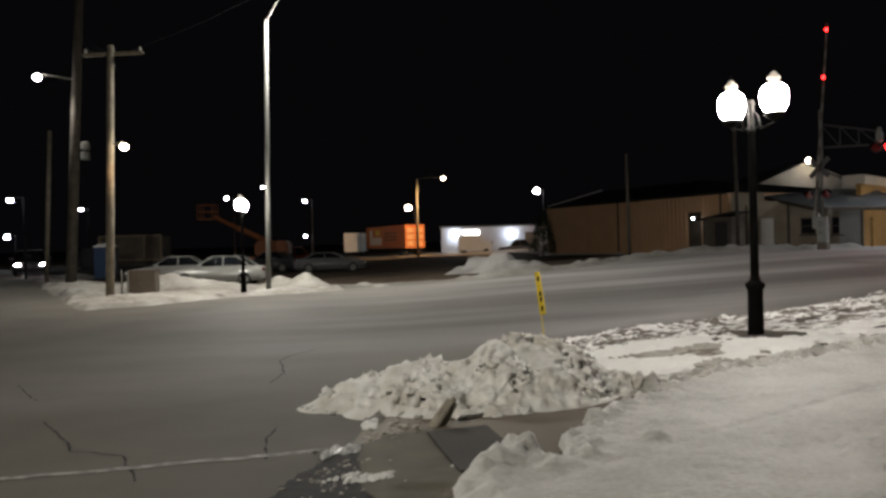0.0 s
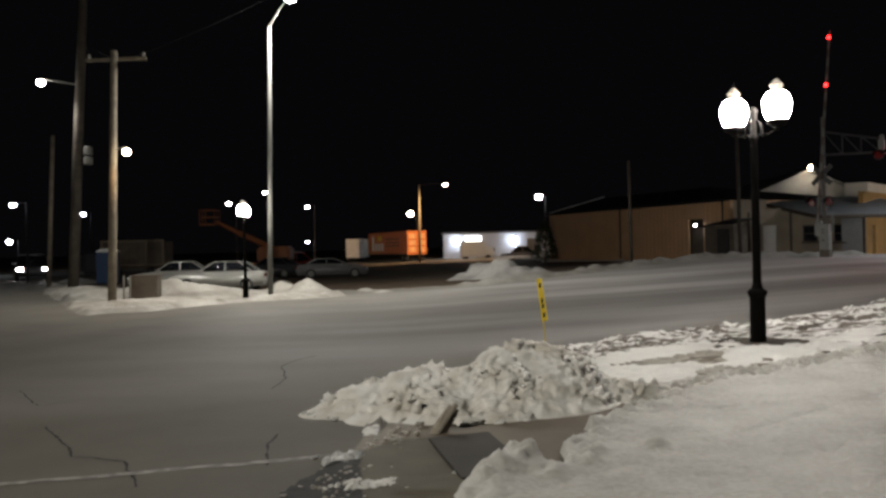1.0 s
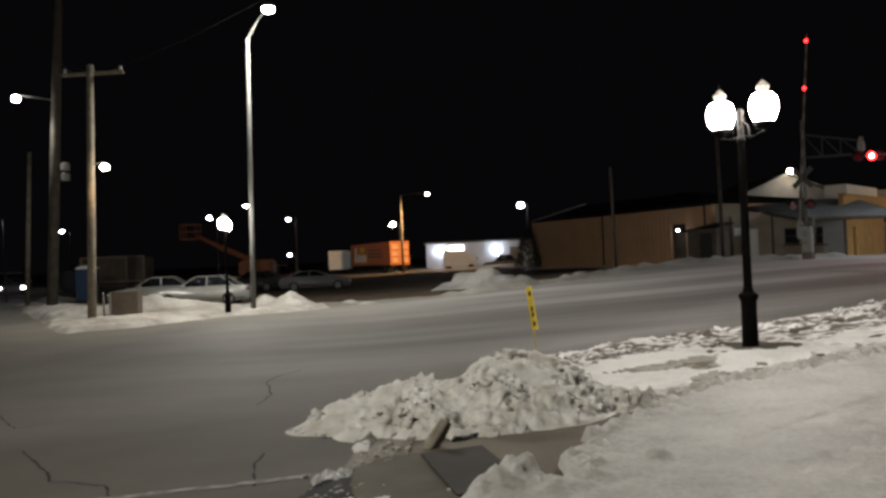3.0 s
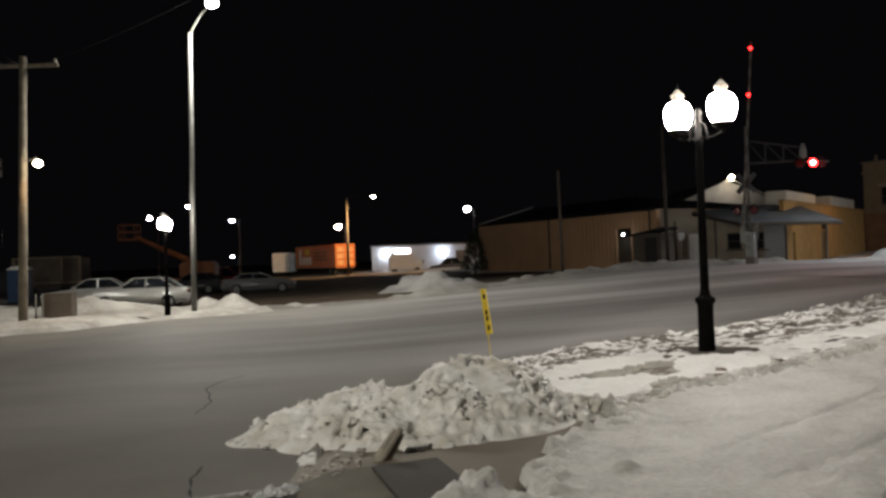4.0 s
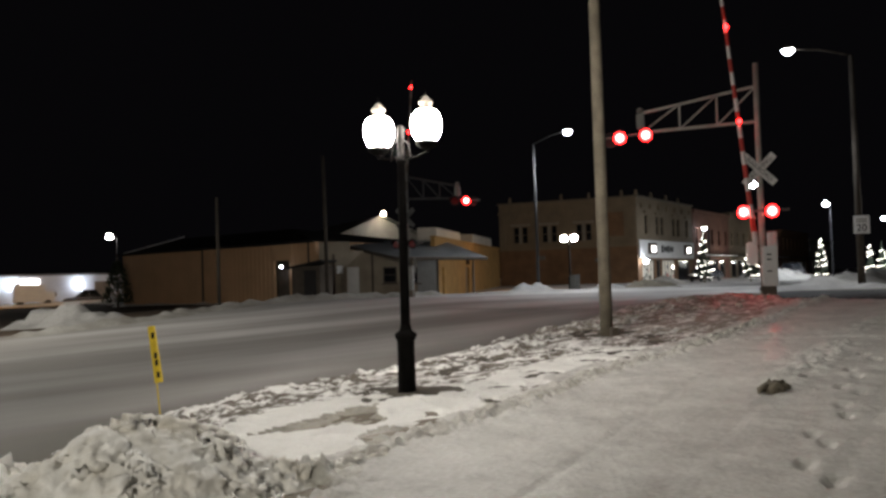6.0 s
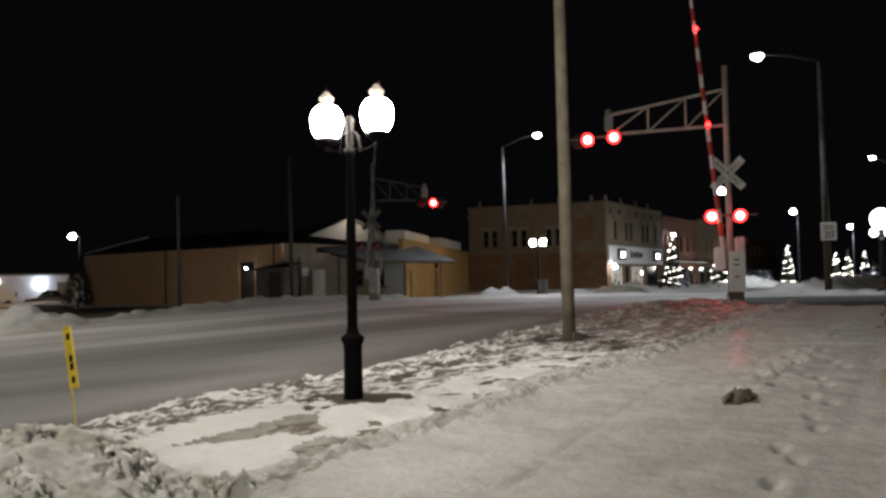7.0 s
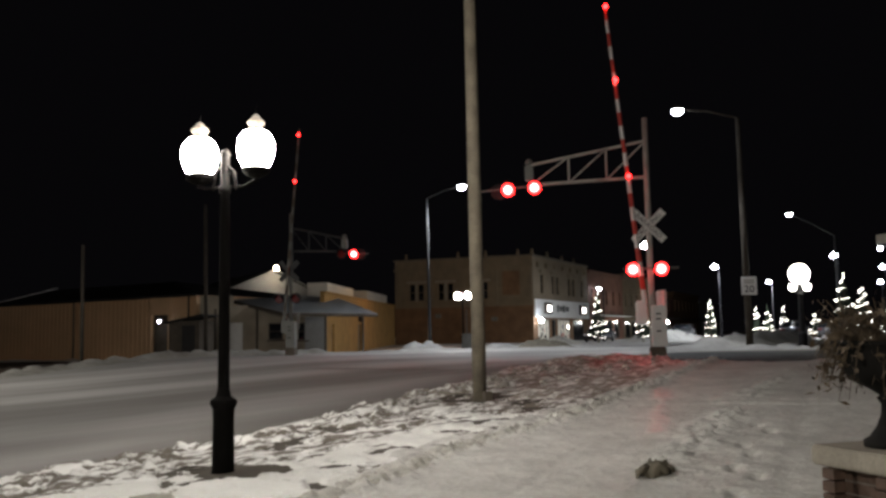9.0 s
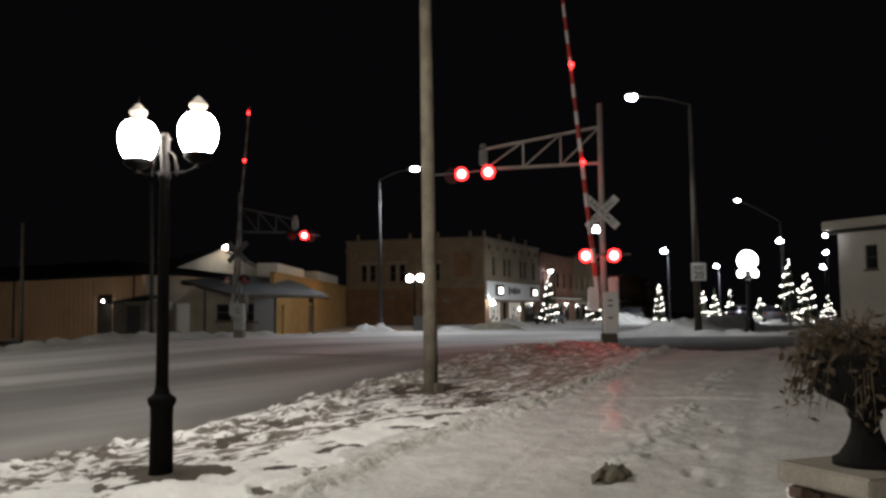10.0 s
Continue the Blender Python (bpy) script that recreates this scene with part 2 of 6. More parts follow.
BULBCOLD = glow("cold_lens", (0.86, 0.92, 1.0), 40)
RED = glow("red_signal_lens", (1.0, 0.012, 0.012), 16)
REDHOT = glow("red_signal_bulb", (1.0, 0.09, 0.085), 45)
STRING = glow("light_string", (1.0, 0.96, 0.84), 6)
SHOPGLOW = glow("lit_shop_window", (1.0, 0.92, 0.78), 0.16)

# ---- mesh helpers ----


def finish(name, bm, mat, parent=None, label="", smooth=False):
    me = bpy.data.meshes.new(name)
    bm.to_mesh(me)
    bm.free()
    for p in me.polygons:
        p.use_smooth = smooth
    me.materials.append(mat)
    ob = new(name, me)
    if parent:
        ob.parent = parent
    if label:
        tagged(ob, label)
    return ob


def part(name, bm, mat, parent, label="", smooth=False):
    return finish(name, bm, mat, parent, label, smooth)


def thing(name, place, label, category, group="", turn=0.0, kind=""):
    ob = new(name)
    ob.matrix_world = pose(*place, 0, 0, turn)
    return tagged(ob, label, category, group, kind)


def box(size, centre=(0, 0, 0), bevel=0.0, bm=None, turn=0.0):
    bm = bm or bmesh.new()
    m = pose(*centre, 0, 0, turn) @ Matrix.Diagonal((*size, 1))
    made = bmesh.ops.create_cube(bm, size=1, matrix=m)
    if bevel:
        edges = {e for v in made["verts"] for e in v.link_edges}
        bmesh.ops.bevel(bm, geom=list(edges), offset=bevel, segments=2, affect="EDGES")
    return bm


def rod(a, b, r1, r2=None, sides=12, bm=None):
    """A tapered round bar from a to b."""
    bm = bm or bmesh.new()
    a, b = Vector(a), Vector(b)
    d = b - a
    m = Matrix.Translation((a + b) / 2) @ d.to_track_quat("Z", "Y").to_matrix().to_4x4()
    bmesh.ops.create_cone(bm, cap_ends=True, segments=sides, radius1=r1, radius2=r1 if r2 is None else r2, depth=d.length, matrix=m)
    return bm


def lathe(profile, sides=24, centre=(0, 0, 0), bm=None):
    """A turned body from (radius, height) pairs."""
    bm = bm or bmesh.new()
    rings = []
    for r, z in profile:
        rings.append([bm.verts.new((centre[0] + r * math.cos(2 * math.pi * i / sides), centre[1] + r * math.sin(2 * math.pi * i / sides), centre[2] + z)) for i in range(sides)])
    for a, b in zip(rings, rings[1:]):
        for i in range(sides):
            bm.faces.new((a[i], a[(i + 1) % sides], b[(i + 1) % sides], b[i]))
    bm.faces.new(rings[0][::-1])
    bm.faces.new(rings[-1])
    return bm


def prism(points, depth, axis="y", bm=None):
    """A flat outline (u, v) in the x-z plane, thickened along y by depth, centred."""
    bm = bm or bmesh.new()
    front = [bm.verts.new((u, -depth / 2, v)) for u, v in points]
    back = [bm.verts.new((u, depth / 2, v)) for u, v in points]
    bm.faces.new(front)
    bm.faces.new(back[::-1])
    n = len(points)
    for i in range(n):
        bm.faces.new((front[i], back[i], back[(i + 1) % n], front[(i + 1) % n]))
    bmesh.ops.recalc_face_normals(bm, faces=bm.faces)
    return bm


LATTICE = np.random.RandomState(7).rand(256, 256)


def vnoise(x, y, size, shift=0):
    """Smooth value noise, 0 to 1, for arrays."""
    u, v = x / size + 17.3 * shift, y / size + 5.7 * shift
    i, j = np.floor(u).astype(int), np.floor(v).astype(int)
    a, b = u - i, v - j
    a, b = a * a * (3 - 2 * a), b * b * (3 - 2 * b)
    g = lambda p, q: LATTICE[p % 256, q % 256]
    return (g(i, j) * (1 - a) + g(i + 1, j) * a) * (1 - b) + (g(i, j + 1) * (1 - a) + g(i + 1, j + 1) * a) * b


def fbm(x, y, size, octaves=4, shift=0, gain=0.5):
    total, amp, norm = 0, 1, 0
    for k in range(octaves):
        total, norm = total + amp * vnoise(x, y, size / 2 ** k, shift + k), norm + amp
        amp *= gain
    return total / norm


def sstep(t):
    t = np.clip(t, 0, 1)
    return t * t * (3 - 2 * t)


def ground_z(x, y):
    """Height of the ground: a rise towards the crossing, then a slight fall beyond it."""
    x, y = np.asarray(x, float), np.asarray(y, float)
    v, a = 0.06 * (x + 0.15 * y), 0.05
    sp = lambda u: a * np.logaddexp(0, u / a)
    return sp(v) - sp(v - 1.0) - 0.5 * sstep((y - 47) / 16) * sstep((42 - x) / 20) * sstep((v - 0.2) / 0.6)


def gz(x, y):
    return float(ground_z(x, y))


def inside(poly, x, y):
    """Signed distance to a polygon, positive inside."""
    d, c = np.full(x.shape, 1e9), np.zeros(x.shape, bool)
    for (x1, y1), (x2, y2) in zip(poly, poly[1:] + poly[:1]):
        t = np.clip(((x - x1) * (x2 - x1) + (y - y1) * (y2 - y1)) / ((x2 - x1) ** 2 + (y2 - y1) ** 2), 0, 1)
        d = np.minimum(d, np.hypot(x - x1 - t * (x2 - x1), y - y1 - t * (y2 - y1)))
        if y1 != y2:
            c ^= ((y1 > y) != (y2 > y)) & (x < (x2 - x1) * (y - y1) / (y2 - y1) + x1)
    return np.where(c, d, -d)


def along(line, x, y):
    """Distance to an open polyline."""
    d = np.full(x.shape, 1e9)
    for (x1, y1), (x2, y2) in zip(line, line[1:]):
        t = np.clip(((x - x1) * (x2 - x1) + (y - y1) * (y2 - y1)) / ((x2 - x1) ** 2 + (y2 - y1) ** 2), 0, 1)
        d = np.minimum(d, np.hypot(x - x1 - t * (x2 - x1), y - y1 - t * (y2 - y1)))
    return d


def sheet(name, xs, ys, height, mat, keep=None, smooth=True, zone=None):
    """A height field over a grid; keep: which nodes belong to it."""
    X, Y = np.meshgrid(xs, ys)
    Z = height(X, Y)
    K = np.ones(X.shape, bool) if keep is None else keep(X, Y, Z)
    n = len(xs)
    faces = []
    used = K[:-1, :-1] | K[1:, :-1] | K[:-1, 1:] | K[1:, 1:]
    if zone is not None:
        used = used & zone(X, Y)[:-1, :-1]
    jj, ii = np.nonzero(used)
    a = jj * n + ii
    quads = np.stack([a, a + 1, a + n + 1, a + n], 1)
    ids, inv = np.unique(quads, return_inverse=True)
    verts = np.stack([X, Y, Z], -1).reshape(-1, 3)[ids]
    me = bpy.data.meshes.new(name)
    me.from_pydata(verts.tolist(), [], inv.reshape(-1, 4).tolist())
    for p in me.polygons:
        p.use_smooth = smooth
    me.materials.append(mat)
    return new(name, me)


# ---- ground, pavement, snow ----
spread = [-3000, -1500, -700, -350, -200, -130, -100]
XS = np.array(spread + list(np.arange(-80, 100.1, 1.0)) + [130, 170, 250, 400, 800, 1500, 3000])
YS = np.array([-3000, -1500, -700, -300, -100, -50] + list(np.arange(-30, 150.1, 1.0)) + [180, 250, 400, 800, 1500, 3000])
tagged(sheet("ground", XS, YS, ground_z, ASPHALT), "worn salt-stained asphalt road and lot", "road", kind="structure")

CORNER = [(0.1, -12), (0.0, 5.8), (-0.2, 6.3), (-0.6, 6.42), (-0.92, 7.3), (-1.0, 8.0), (-1.03, 8.6), (-1.1, 9.4), (-2.0, 9.95), (-1.3, 10.7), (0.0, 12.6), (1.0, 14.3), (2.6, 15.1), (4.4, 15.3), (6.6, 16.9), (10.4, 19.2),
          (13.4, 21.3), (16.0, 23.6), (18.3, 24.4), (18.2, 22.0), (16.6, 19.4), (16.6, 16.8), (19.5, 17.2), (24, 18.6), (26, 18), (26, -12)]
RIDGE = [(-0.1, 6.3), (0.35, 6.9), (0.85, 7.3), (1.15, 8.3), (1.6, 9.15), (2.15, 9.75), (2.6, 10.02), (3.2, 10.42), (3.95, 10.72), (4.75, 11.15), (5.9, 12.0), (8.0, 12.95), (11.1, 14.7), (16.5, 18.2)]
RIDGE2 = [(6.7, 9.8), (7.9, 10.45), (10.1, 11.85), (12.3, 13.25), (16.0, 15.3), (19.8, 17.6)]
JOINT = [(8.3, 14.8), (9.3, 13.4), (10.9, 11.06), (11.7, 9.9)]
RAMP = [(-1.05, 9.3), (-1.05, 7.7), (-1.0, 5.4), (-0.5, 5.5), (-0.28, 6.05), (-0.12, 6.3), (0.04, 6.55), (0.18, 6.95), (0.3, 7.2), (0.4, 7.1), (0.52, 6.72), (0.68, 6.68), (0.8, 6.95), (0.74, 7.3), (0.8, 7.6), (1.06, 7.8), (0.98, 8.1), (1.27, 8.6), (1.85, 8.95), (1.75, 9.35), (0.3, 9.1)]
WALK_SIDE = RIDGE + [(30, 18), (30, -14), (-0.1, -14)]


def pave_z(x, y):
    ramp = np.exp(-((x + 0.6) ** 2 + (y - 7.4) ** 2) / 1.1 ** 2)
    return ground_z(x, y) + 0.05 * (1 - 0.9 * ramp) * sstep(inside(CORNER, x, y) / 0.15) + 0.01


def billow(x, y, size, octaves=3, shift=0):
    """Rounded lumps with creases between them, 0 to 1."""
    total, amp, norm = 0, 1.0, 0
    for k in range(octaves):
        total, norm = total + amp * np.abs(2 * vnoise(x, y, size / 2 ** k, shift + k) - 1), norm + amp
        amp *= 0.55
    return np.clip(total / norm, 0, 1)


def pile_z(x, y):
    """Height of the heap: a steep main mound, a lower shoulder, a skirt of crumbs; then clods, pits and grit."""
    h = np.full(x.shape, -0.05)
    for cx, cy, r, s, top, sharp in ((0.36, 9.86, 0.98, 1.12, 0.59, 0.9), (0.62, 9.82, 0.95, 1.1, 0.53, 0.8), (-0.05, 9.8, 0.85, 0.95, 0.44, 0.8), (-0.72, 10.05, 0.85, 0.85, 0.36, 0.9), (-0.40, 9.4, 0.62, 0.66, 0.26, 0.8), (-1.3, 10.0, 0.72, 0.6, 0.24, 0.8),
                                     (-1.68, 9.86, 0.42, 0.34, 0.11, 0.8), (-1.0, 9.45, 0.5, 0.42, 0.16, 0.8), (0.10, 8.78, 0.5, 0.14, 0.09, 1.0), (1.35, 9.6, 0.55, 0.42, 0.19, 0.8), (1.85, 9.6, 0.5, 0.32, 0.13, 0.9), (2.25, 9.85, 0.35, 0.25, 0.07, 1.0)):
        q = ((x - cx) / r) ** 2 + ((y - cy) / s) ** 2
        h = np.maximum(h, top * (1.06 - (q + 0.02) ** sharp))
    amount = sstep((h + 0.05) / 0.16)
    return h + amount * (0.10 * (fbm(x, y, 0.55, 3, 61) - 0.5) + 0.07 * (billow(x, y, 0.34, 2, 63) - 0.35))


def slush_patch(x, y):
    """Positive on the sunken grey slush of the verge."""
    a = inside([(1.55, 11.55), (1.95, 11.35), (2.35, 11.35), (2.55, 11.55), (2.75, 11.2), (3.0, 11.35), (2.95, 11.7), (3.35, 12.45), (2.9, 12.2), (2.3, 11.95)], x, y)
    b = inside([(2.35, 10.75), (2.45, 10.2), (2.75, 10.3), (3.2, 10.62), (3.05, 10.85), (2.7, 10.9)], x, y)
    return np.maximum(a, b) + 0.22 * (fbm(x, y, 0.35, 4, 8) - 0.5)


def snow_z(x, y):
    base = ground_z(x, y)
    edge = inside(CORNER, x, y) + 0.55 * (fbm(x, y, 0.9, 4, 1) - 0.5)
    walk_side = inside(WALK_SIDE, x, y)
    ridge = along(RIDGE, x, y)
    ramp = inside(RAMP, x, y) + 0.16 * (fbm(x, y, 0.22, 4, 5, 0.6) - 0.5)
    verge = sstep((-walk_side + 0.25) / 0.5)
    h = 0.11 * sstep(edge / 0.3)
    # churned crust of the verge: clods near the road, smoother towards the walk
    churn = verge * sstep(edge / 0.25) * (0.35 + 0.65 * sstep((1.9 - edge) / 0.9)) * sstep((fbm(x, y, 1.4, 2, 77) - 0.25) / 0.2)
    wx, wy = x + 0.3 * vnoise(x, y, 0.4, 41), y + 0.3 * vnoise(x, y, 0.4, 43)
    h = h + churn * (0.17 * (billow(wx, wy * 1.3, 0.34, 3, 81) - 0.36) + 0.09 * (billow(wx, wy, 0.13, 2, 85) - 0.40))
    h = h + verge * 0.06 * (fbm(x, y, 0.5, 3, 15) - 0.5)
    kick = np.exp(-(ridge / 0.24) ** 2) * (0.35 + 0.9 * fbm(x, y, 0.9, 2, 6))
    kick = kick * (0.25 + 0.75 * sstep((y - 7.4) / 1.6))
    h = h + kick * (0.025 + 0.26 * (billow(wx, wy, 0.11, 3, 4) - 0.34))
    h = h + (1 - verge) * (0.03 * (fbm(x, y, 1.3, 3, 21) - 0.5) + 0.035 * (fbm(x, y, 0.3, 4, 23, 0.6) - 0.5) + 0.018 * (fbm(x, y, 0.1, 2, 27) - 0.5))
    rim = np.exp(-((ramp + 0.12) / 0.16) ** 2)
    h = h + rim * (0.02 + 0.13 * (billow(x, y, 0.13, 3, 151) - 0.36) + 0.05 * (fbm(x, y, 0.05, 2, 153) - 0.5))
    kick2 = np.exp(-(along(RIDGE2, x, y) / 0.26) ** 2) * sstep((fbm(x, y, 1.0, 2, 16) - 0.25) / 0.3)
    h = h + kick2 * (0.02 + 0.13 * (billow(wx, wy, 0.14, 3, 14) - 0.36))
    h = h - 0.03 * np.exp(-(along(JOINT, x, y) / 0.05) ** 2)
    # wheel ruts and footprints in the packed walk
    for a, b, w, deep in (((-0.2, 5.6), (7.2, 11.3), 0.045, 0.013), ((0.3, 5.0), (8.6, 11.1), 0.06, 0.01), ((2.0, 5.0), (15.0, 14.5), 0.1, 0.01)):
        h = h - deep * np.exp(-(along([a, b], x, y) / w) ** 2) * (0.4 + fbm(x, y, 0.8, 2, 2))
    for k in range(16):
        t = k / 15
        fx, fy = 2.6 + 6.4 * t + 0.10 * (-1) ** k + 0.1 * math.sin(k * 5.1), 5.6 + 5.0 * t - 0.10 * (-1) ** k + 0.1 * math.sin(k * 3.3)
        h = h - 0.04 * np.exp(-(((x - fx) * 0.74 + (y - fy) * 0.67) / 0.13) ** 4 - (((x - fx) * 0.67 - (y - fy) * 0.74) / 0.05) ** 4)
    bare = sstep((fbm(x * 0.8 + y * 0.25, y - x * 0.35, 0.3, 3, 97) - 0.585) / 0.08) * verge * sstep((x - 2.4) / 1.2) * sstep((11.0 - x) / 2)
    h = h - 0.05 * bare
    patch = slush_patch(x, y)
    h = h - 0.045 * sstep((patch + 0.05) / 0.15)
    for cx, cy, r, top in ((0.40, 6.86, 0.17, 0.15), (0.22, 6.62, 0.16, 0.09), (0.05, 6.28, 0.2, 0.08), (0.6, 6.5, 0.2, 0.06), (0.9, 6.75, 0.12, 0.05), (1.45, 7.15, 0.09, 0.08), (-0.1, 5.95, 0.2, 0.07)):
        mound = np.exp(-((x - cx) ** 2 + (y - cy) ** 2) / r ** 2)
        h = h + top * mound * (0.5 + 1.0 * fbm(x, y, 0.1, 4, 91, 0.65))
    h = h - 0.07 * np.exp(-(np.hypot(x - 8.72, y - 15.98) / 0.55) ** 2)
    h = h - 0.08 * np.exp(-(np.hypot(x - 3.81, y - 12.98) / 0.42) ** 2)
    h = h - 0.35 * sstep(ramp / 0.15) - 0.25 * sstep(-edge / 0.2)
    return base + h


tagged(sheet("pavement", np.arange(-2.5, 26.1, 0.15), np.arange(-12, 27, 0.15), pave_z, CONCRETE, lambda x, y, z: inside(CORNER, x, y) > 0), "wet worn concrete pavement and kerb ramp", "pavement", kind="structure")
SIDE = [(18.0, 18.4), (18.9, 22.2), (21.5, 25.2), (24.4, 28.2), (29.2, 24.4), (36, 19.5), (40, 10), (40, 0), (27, 0), (26.5, 16.5), (22.0, 17.0), (19.6, 16.9)]
tagged(sheet("side_street", np.arange(17.0, 41.0, 0.2), np.arange(0.0, 29.0, 0.2), lambda x, y: ground_z(x, y) + 0.008, DARKASPHALT, lambda x, y, z: inside(SIDE, x, y) + 1.2 * (fbm(x, y, 1.2, 3, 66) - 0.5) > 0), "bare dark asphalt of the side street", "road", kind="structure")
tagged(sheet("verge_soil", np.arange(3.0, 18.0, 0.12), np.arange(11.0, 24.0, 0.12), lambda x, y: pave_z(x, y) + 0.006 + 0.02 * fbm(x, y, 0.3, 3, 19), SOIL, lambda x, y, z: (inside(CORNER, x, y) > 0.12) & (inside(WALK_SIDE, x, y) < -0.3) & ((x > 4.3) | (np.hypot(x - 3.81, y - 12.98) < 0.7))), "dark frozen soil of the verge", "soil", kind="structure")
GX = np.concatenate([np.arange(-2.6, 11.0, 0.04), np.arange(11.0, 26.0, 0.09)])
GY = np.concatenate([np.arange(-9.0, 4.0, 0.25), np.arange(4.0, 18.0, 0.04), np.arange(18.0, 27.0, 0.09)])


def snow_zone(k):
    """Which part of the snow a place belongs to: 0 the walk, 1 the verge, 2 the muddy end of the verge, 3 sunken slush, 4 the tread ridge, 5 clean snow of the verge."""
    def f(x, y):
        verge = inside(WALK_SIDE, x, y) < -0.45 + 0.5 * (fbm(x, y, 0.7, 3, 33) - 0.5)
        white = inside([(1.0, 9.6), (2.2, 9.6), (5.0, 11.9), (8.2, 13.6), (7.6, 14.6), (4.6, 12.7), (3.2, 13.2), (1.2, 12.2)], x, y) + 0.5 * (fbm(x, y, 0.5, 3, 37) - 0.5) > 0
        mud = (x * 0.85 + y * 0.5 + 1.2 * (fbm(x, y, 1.5, 3, 35) - 0.5) > 15.3) & (x < 17.5)
        wet = slush_patch(x, y) > 0.02
        tread = (along(RIDGE[4:-1], x, y) < 0.16 + 0.35 * (fbm(x, y, 0.3, 3, 39) - 0.5)) & ~wet
        dry = ~wet & ~tread
        return (~verge & dry, verge & ~white & ~mud & dry, verge & ~white & mud & dry, wet, tread, verge & white & dry)[k]
    return f


for k, (mat, label) in enumerate(((WALKSNOW, "packed icy snow trodden on the walk"), (CRUST, "broken snow crust over the verge"), (MUD, "muddy churned snow near the pole and signal"), (SLUSH, "sunken grey frozen slush on the verge"), (TREADSNOW, "grey granular ridge of snow pushed up along the walk"), (SNOW, "clean white snow lying on the verge"))):
    tagged(sheet("snow_cover", GX, GY, snow_z, mat, lambda x, y, z: z > pave_z(x, y) - 0.02, zone=snow_zone(k)), label, "snow", kind="stuff")
GLINT = [(7.95, 11.1), (9.9, 13.05), (12.5, 15.8)]
tagged(sheet("ice_patch", np.arange(7.2, 13.6, 0.05), np.arange(10.2, 16.4, 0.05), lambda x, y: snow_z(x, y) + 0.006 - 0.02 * sstep((along(GLINT, x, y) + 0.6 * fbm(x, y, 0.35, 3, 93) - 0.42) / 0.06), GLAZE, lambda x, y, z: z > snow_z(x, y) - 0.002), "thin glazed ice trodden smooth on the walk", "ice", kind="stuff")
snow_pile = tagged(sheet("snow_pile", np.arange(-2.3, 2.7, 0.018), np.arange(8.5, 11.2, 0.018), lambda x, y: pave_z(x, y) + pile_z(x, y), PILE, lambda x, y, z: z > pave_z(x, y) - 0.02), "lumpy heap of old greyish snow at the street corner", "snow pile")

for v in snow_pile.data.vertices:
    # rounded clods of two sizes, pits between them, grit on top; all pushed out along the surface
    c = v.co
    much = min(1.0, max(0.0, (c.z - gz(c.x, c.y) - 0.05) / 0.07))
    if much == 0.0:
        continue
    loose = min(1.0, max(0.35, 0.75 + 0.9 * noise.noise(c * 2.1)))
    warped = c + Vector((noise.noise(c * 7), noise.noise(c * 7 + Vector((9, 0, 0))), noise.noise(c * 7 + Vector((0, 9, 0))))) * 0.06
    d = loose * (0.10 * (0.3 - 1.5 * noise.voronoi(warped * 6.0)[0][0] ** 2) + 0.042 * (0.3 - 1.5 * noise.voronoi(warped * 13.0)[0][0] ** 2))
    d += 0.05 * noise.noise(c * 3.4) + 0.03 * noise.noise(c * 9) + 0.012 * noise.noise(c * 24)
    d -= 0.07 * max(0.0, noise.noise(c * 6.3) - 0.25)
    v.co = c + v.normal * d * much


def bank(name, line, width, top, label, mat=None, seed=0, step=0.14):
    xs, ys = [p[0] for p in line], [p[1] for p in line]

    def h(x, y):
        d = along(line, x, y)
        return ground_z(x, y) + top * (np.exp(-(d / width) ** 2) * (0.1 + 1.1 * fbm(x, y, 1.6, 4, seed) + 1.3 * billow(x, y, 0.8, 3, seed + 3))) - 0.06
    ob = sheet(name, np.arange(min(xs) - 2 * width, max(xs) + 2 * width, step), np.arange(min(ys) - 2 * width, max(ys) + 2 * width, step), h, mat or GREYSNOW, lambda x, y, z: z > ground_z(x, y) - 0.01)
    return tagged(ob, label, "snow bank", kind="stuff")


FIELD = [(-12.9, 25.9), (-12.5, 27.2), (-11.5, 28.0), (-10.1, 31.4), (-6.5, 34.3), (-6.3, 35.3), (-7.6, 37.6), (-11.5, 39.4), (-15.2, 39.6), (-17.5, 42.8), (-22, 45.5), (-24.6, 48.6), (-25.9, 47.3), (-23.3, 42.4), (-18.7, 35.1), (-15.2, 29.5)]
KERBLINE = [(-15.4, 29.6), (-13.2, 29.2), (-10.9, 32.3), (-7.2, 35.2)]


def field_z(x, y):
    edge = inside(FIELD, x, y) + 0.7 * (fbm(x, y, 0.9, 3, 31) - 0.5)
    h = 0.16 * sstep(edge / 0.4) - 0.08 * np.exp(-(along(KERBLINE, x, y) / 0.22) ** 2)
    for cx, cy, r, top in ((-14.2, 36.2, 1.2, 0.6), (-15.8, 37.6, 1.0, 0.5), (-12.6, 37.0, 1.1, 0.25), (-8.4, 36.6, 0.7, 0.55), (-9.7, 37.6, 0.6, 0.45), (-17.4, 35.4, 1.4, 0.3), (-19.5, 39.0, 1.5, 0.3)):
        h = h + top * np.exp(-((x - cx) ** 2 + (y - cy) ** 2) / r ** 2) * sstep(edge / 0.5)
    return ground_z(x, y) + h + sstep(edge / 0.3) * (0.22 * (billow(x, y, 0.7, 4, 34) - 0.36) + 0.08 * (fbm(x, y, 0.3, 3, 36) - 0.5)) - 0.03


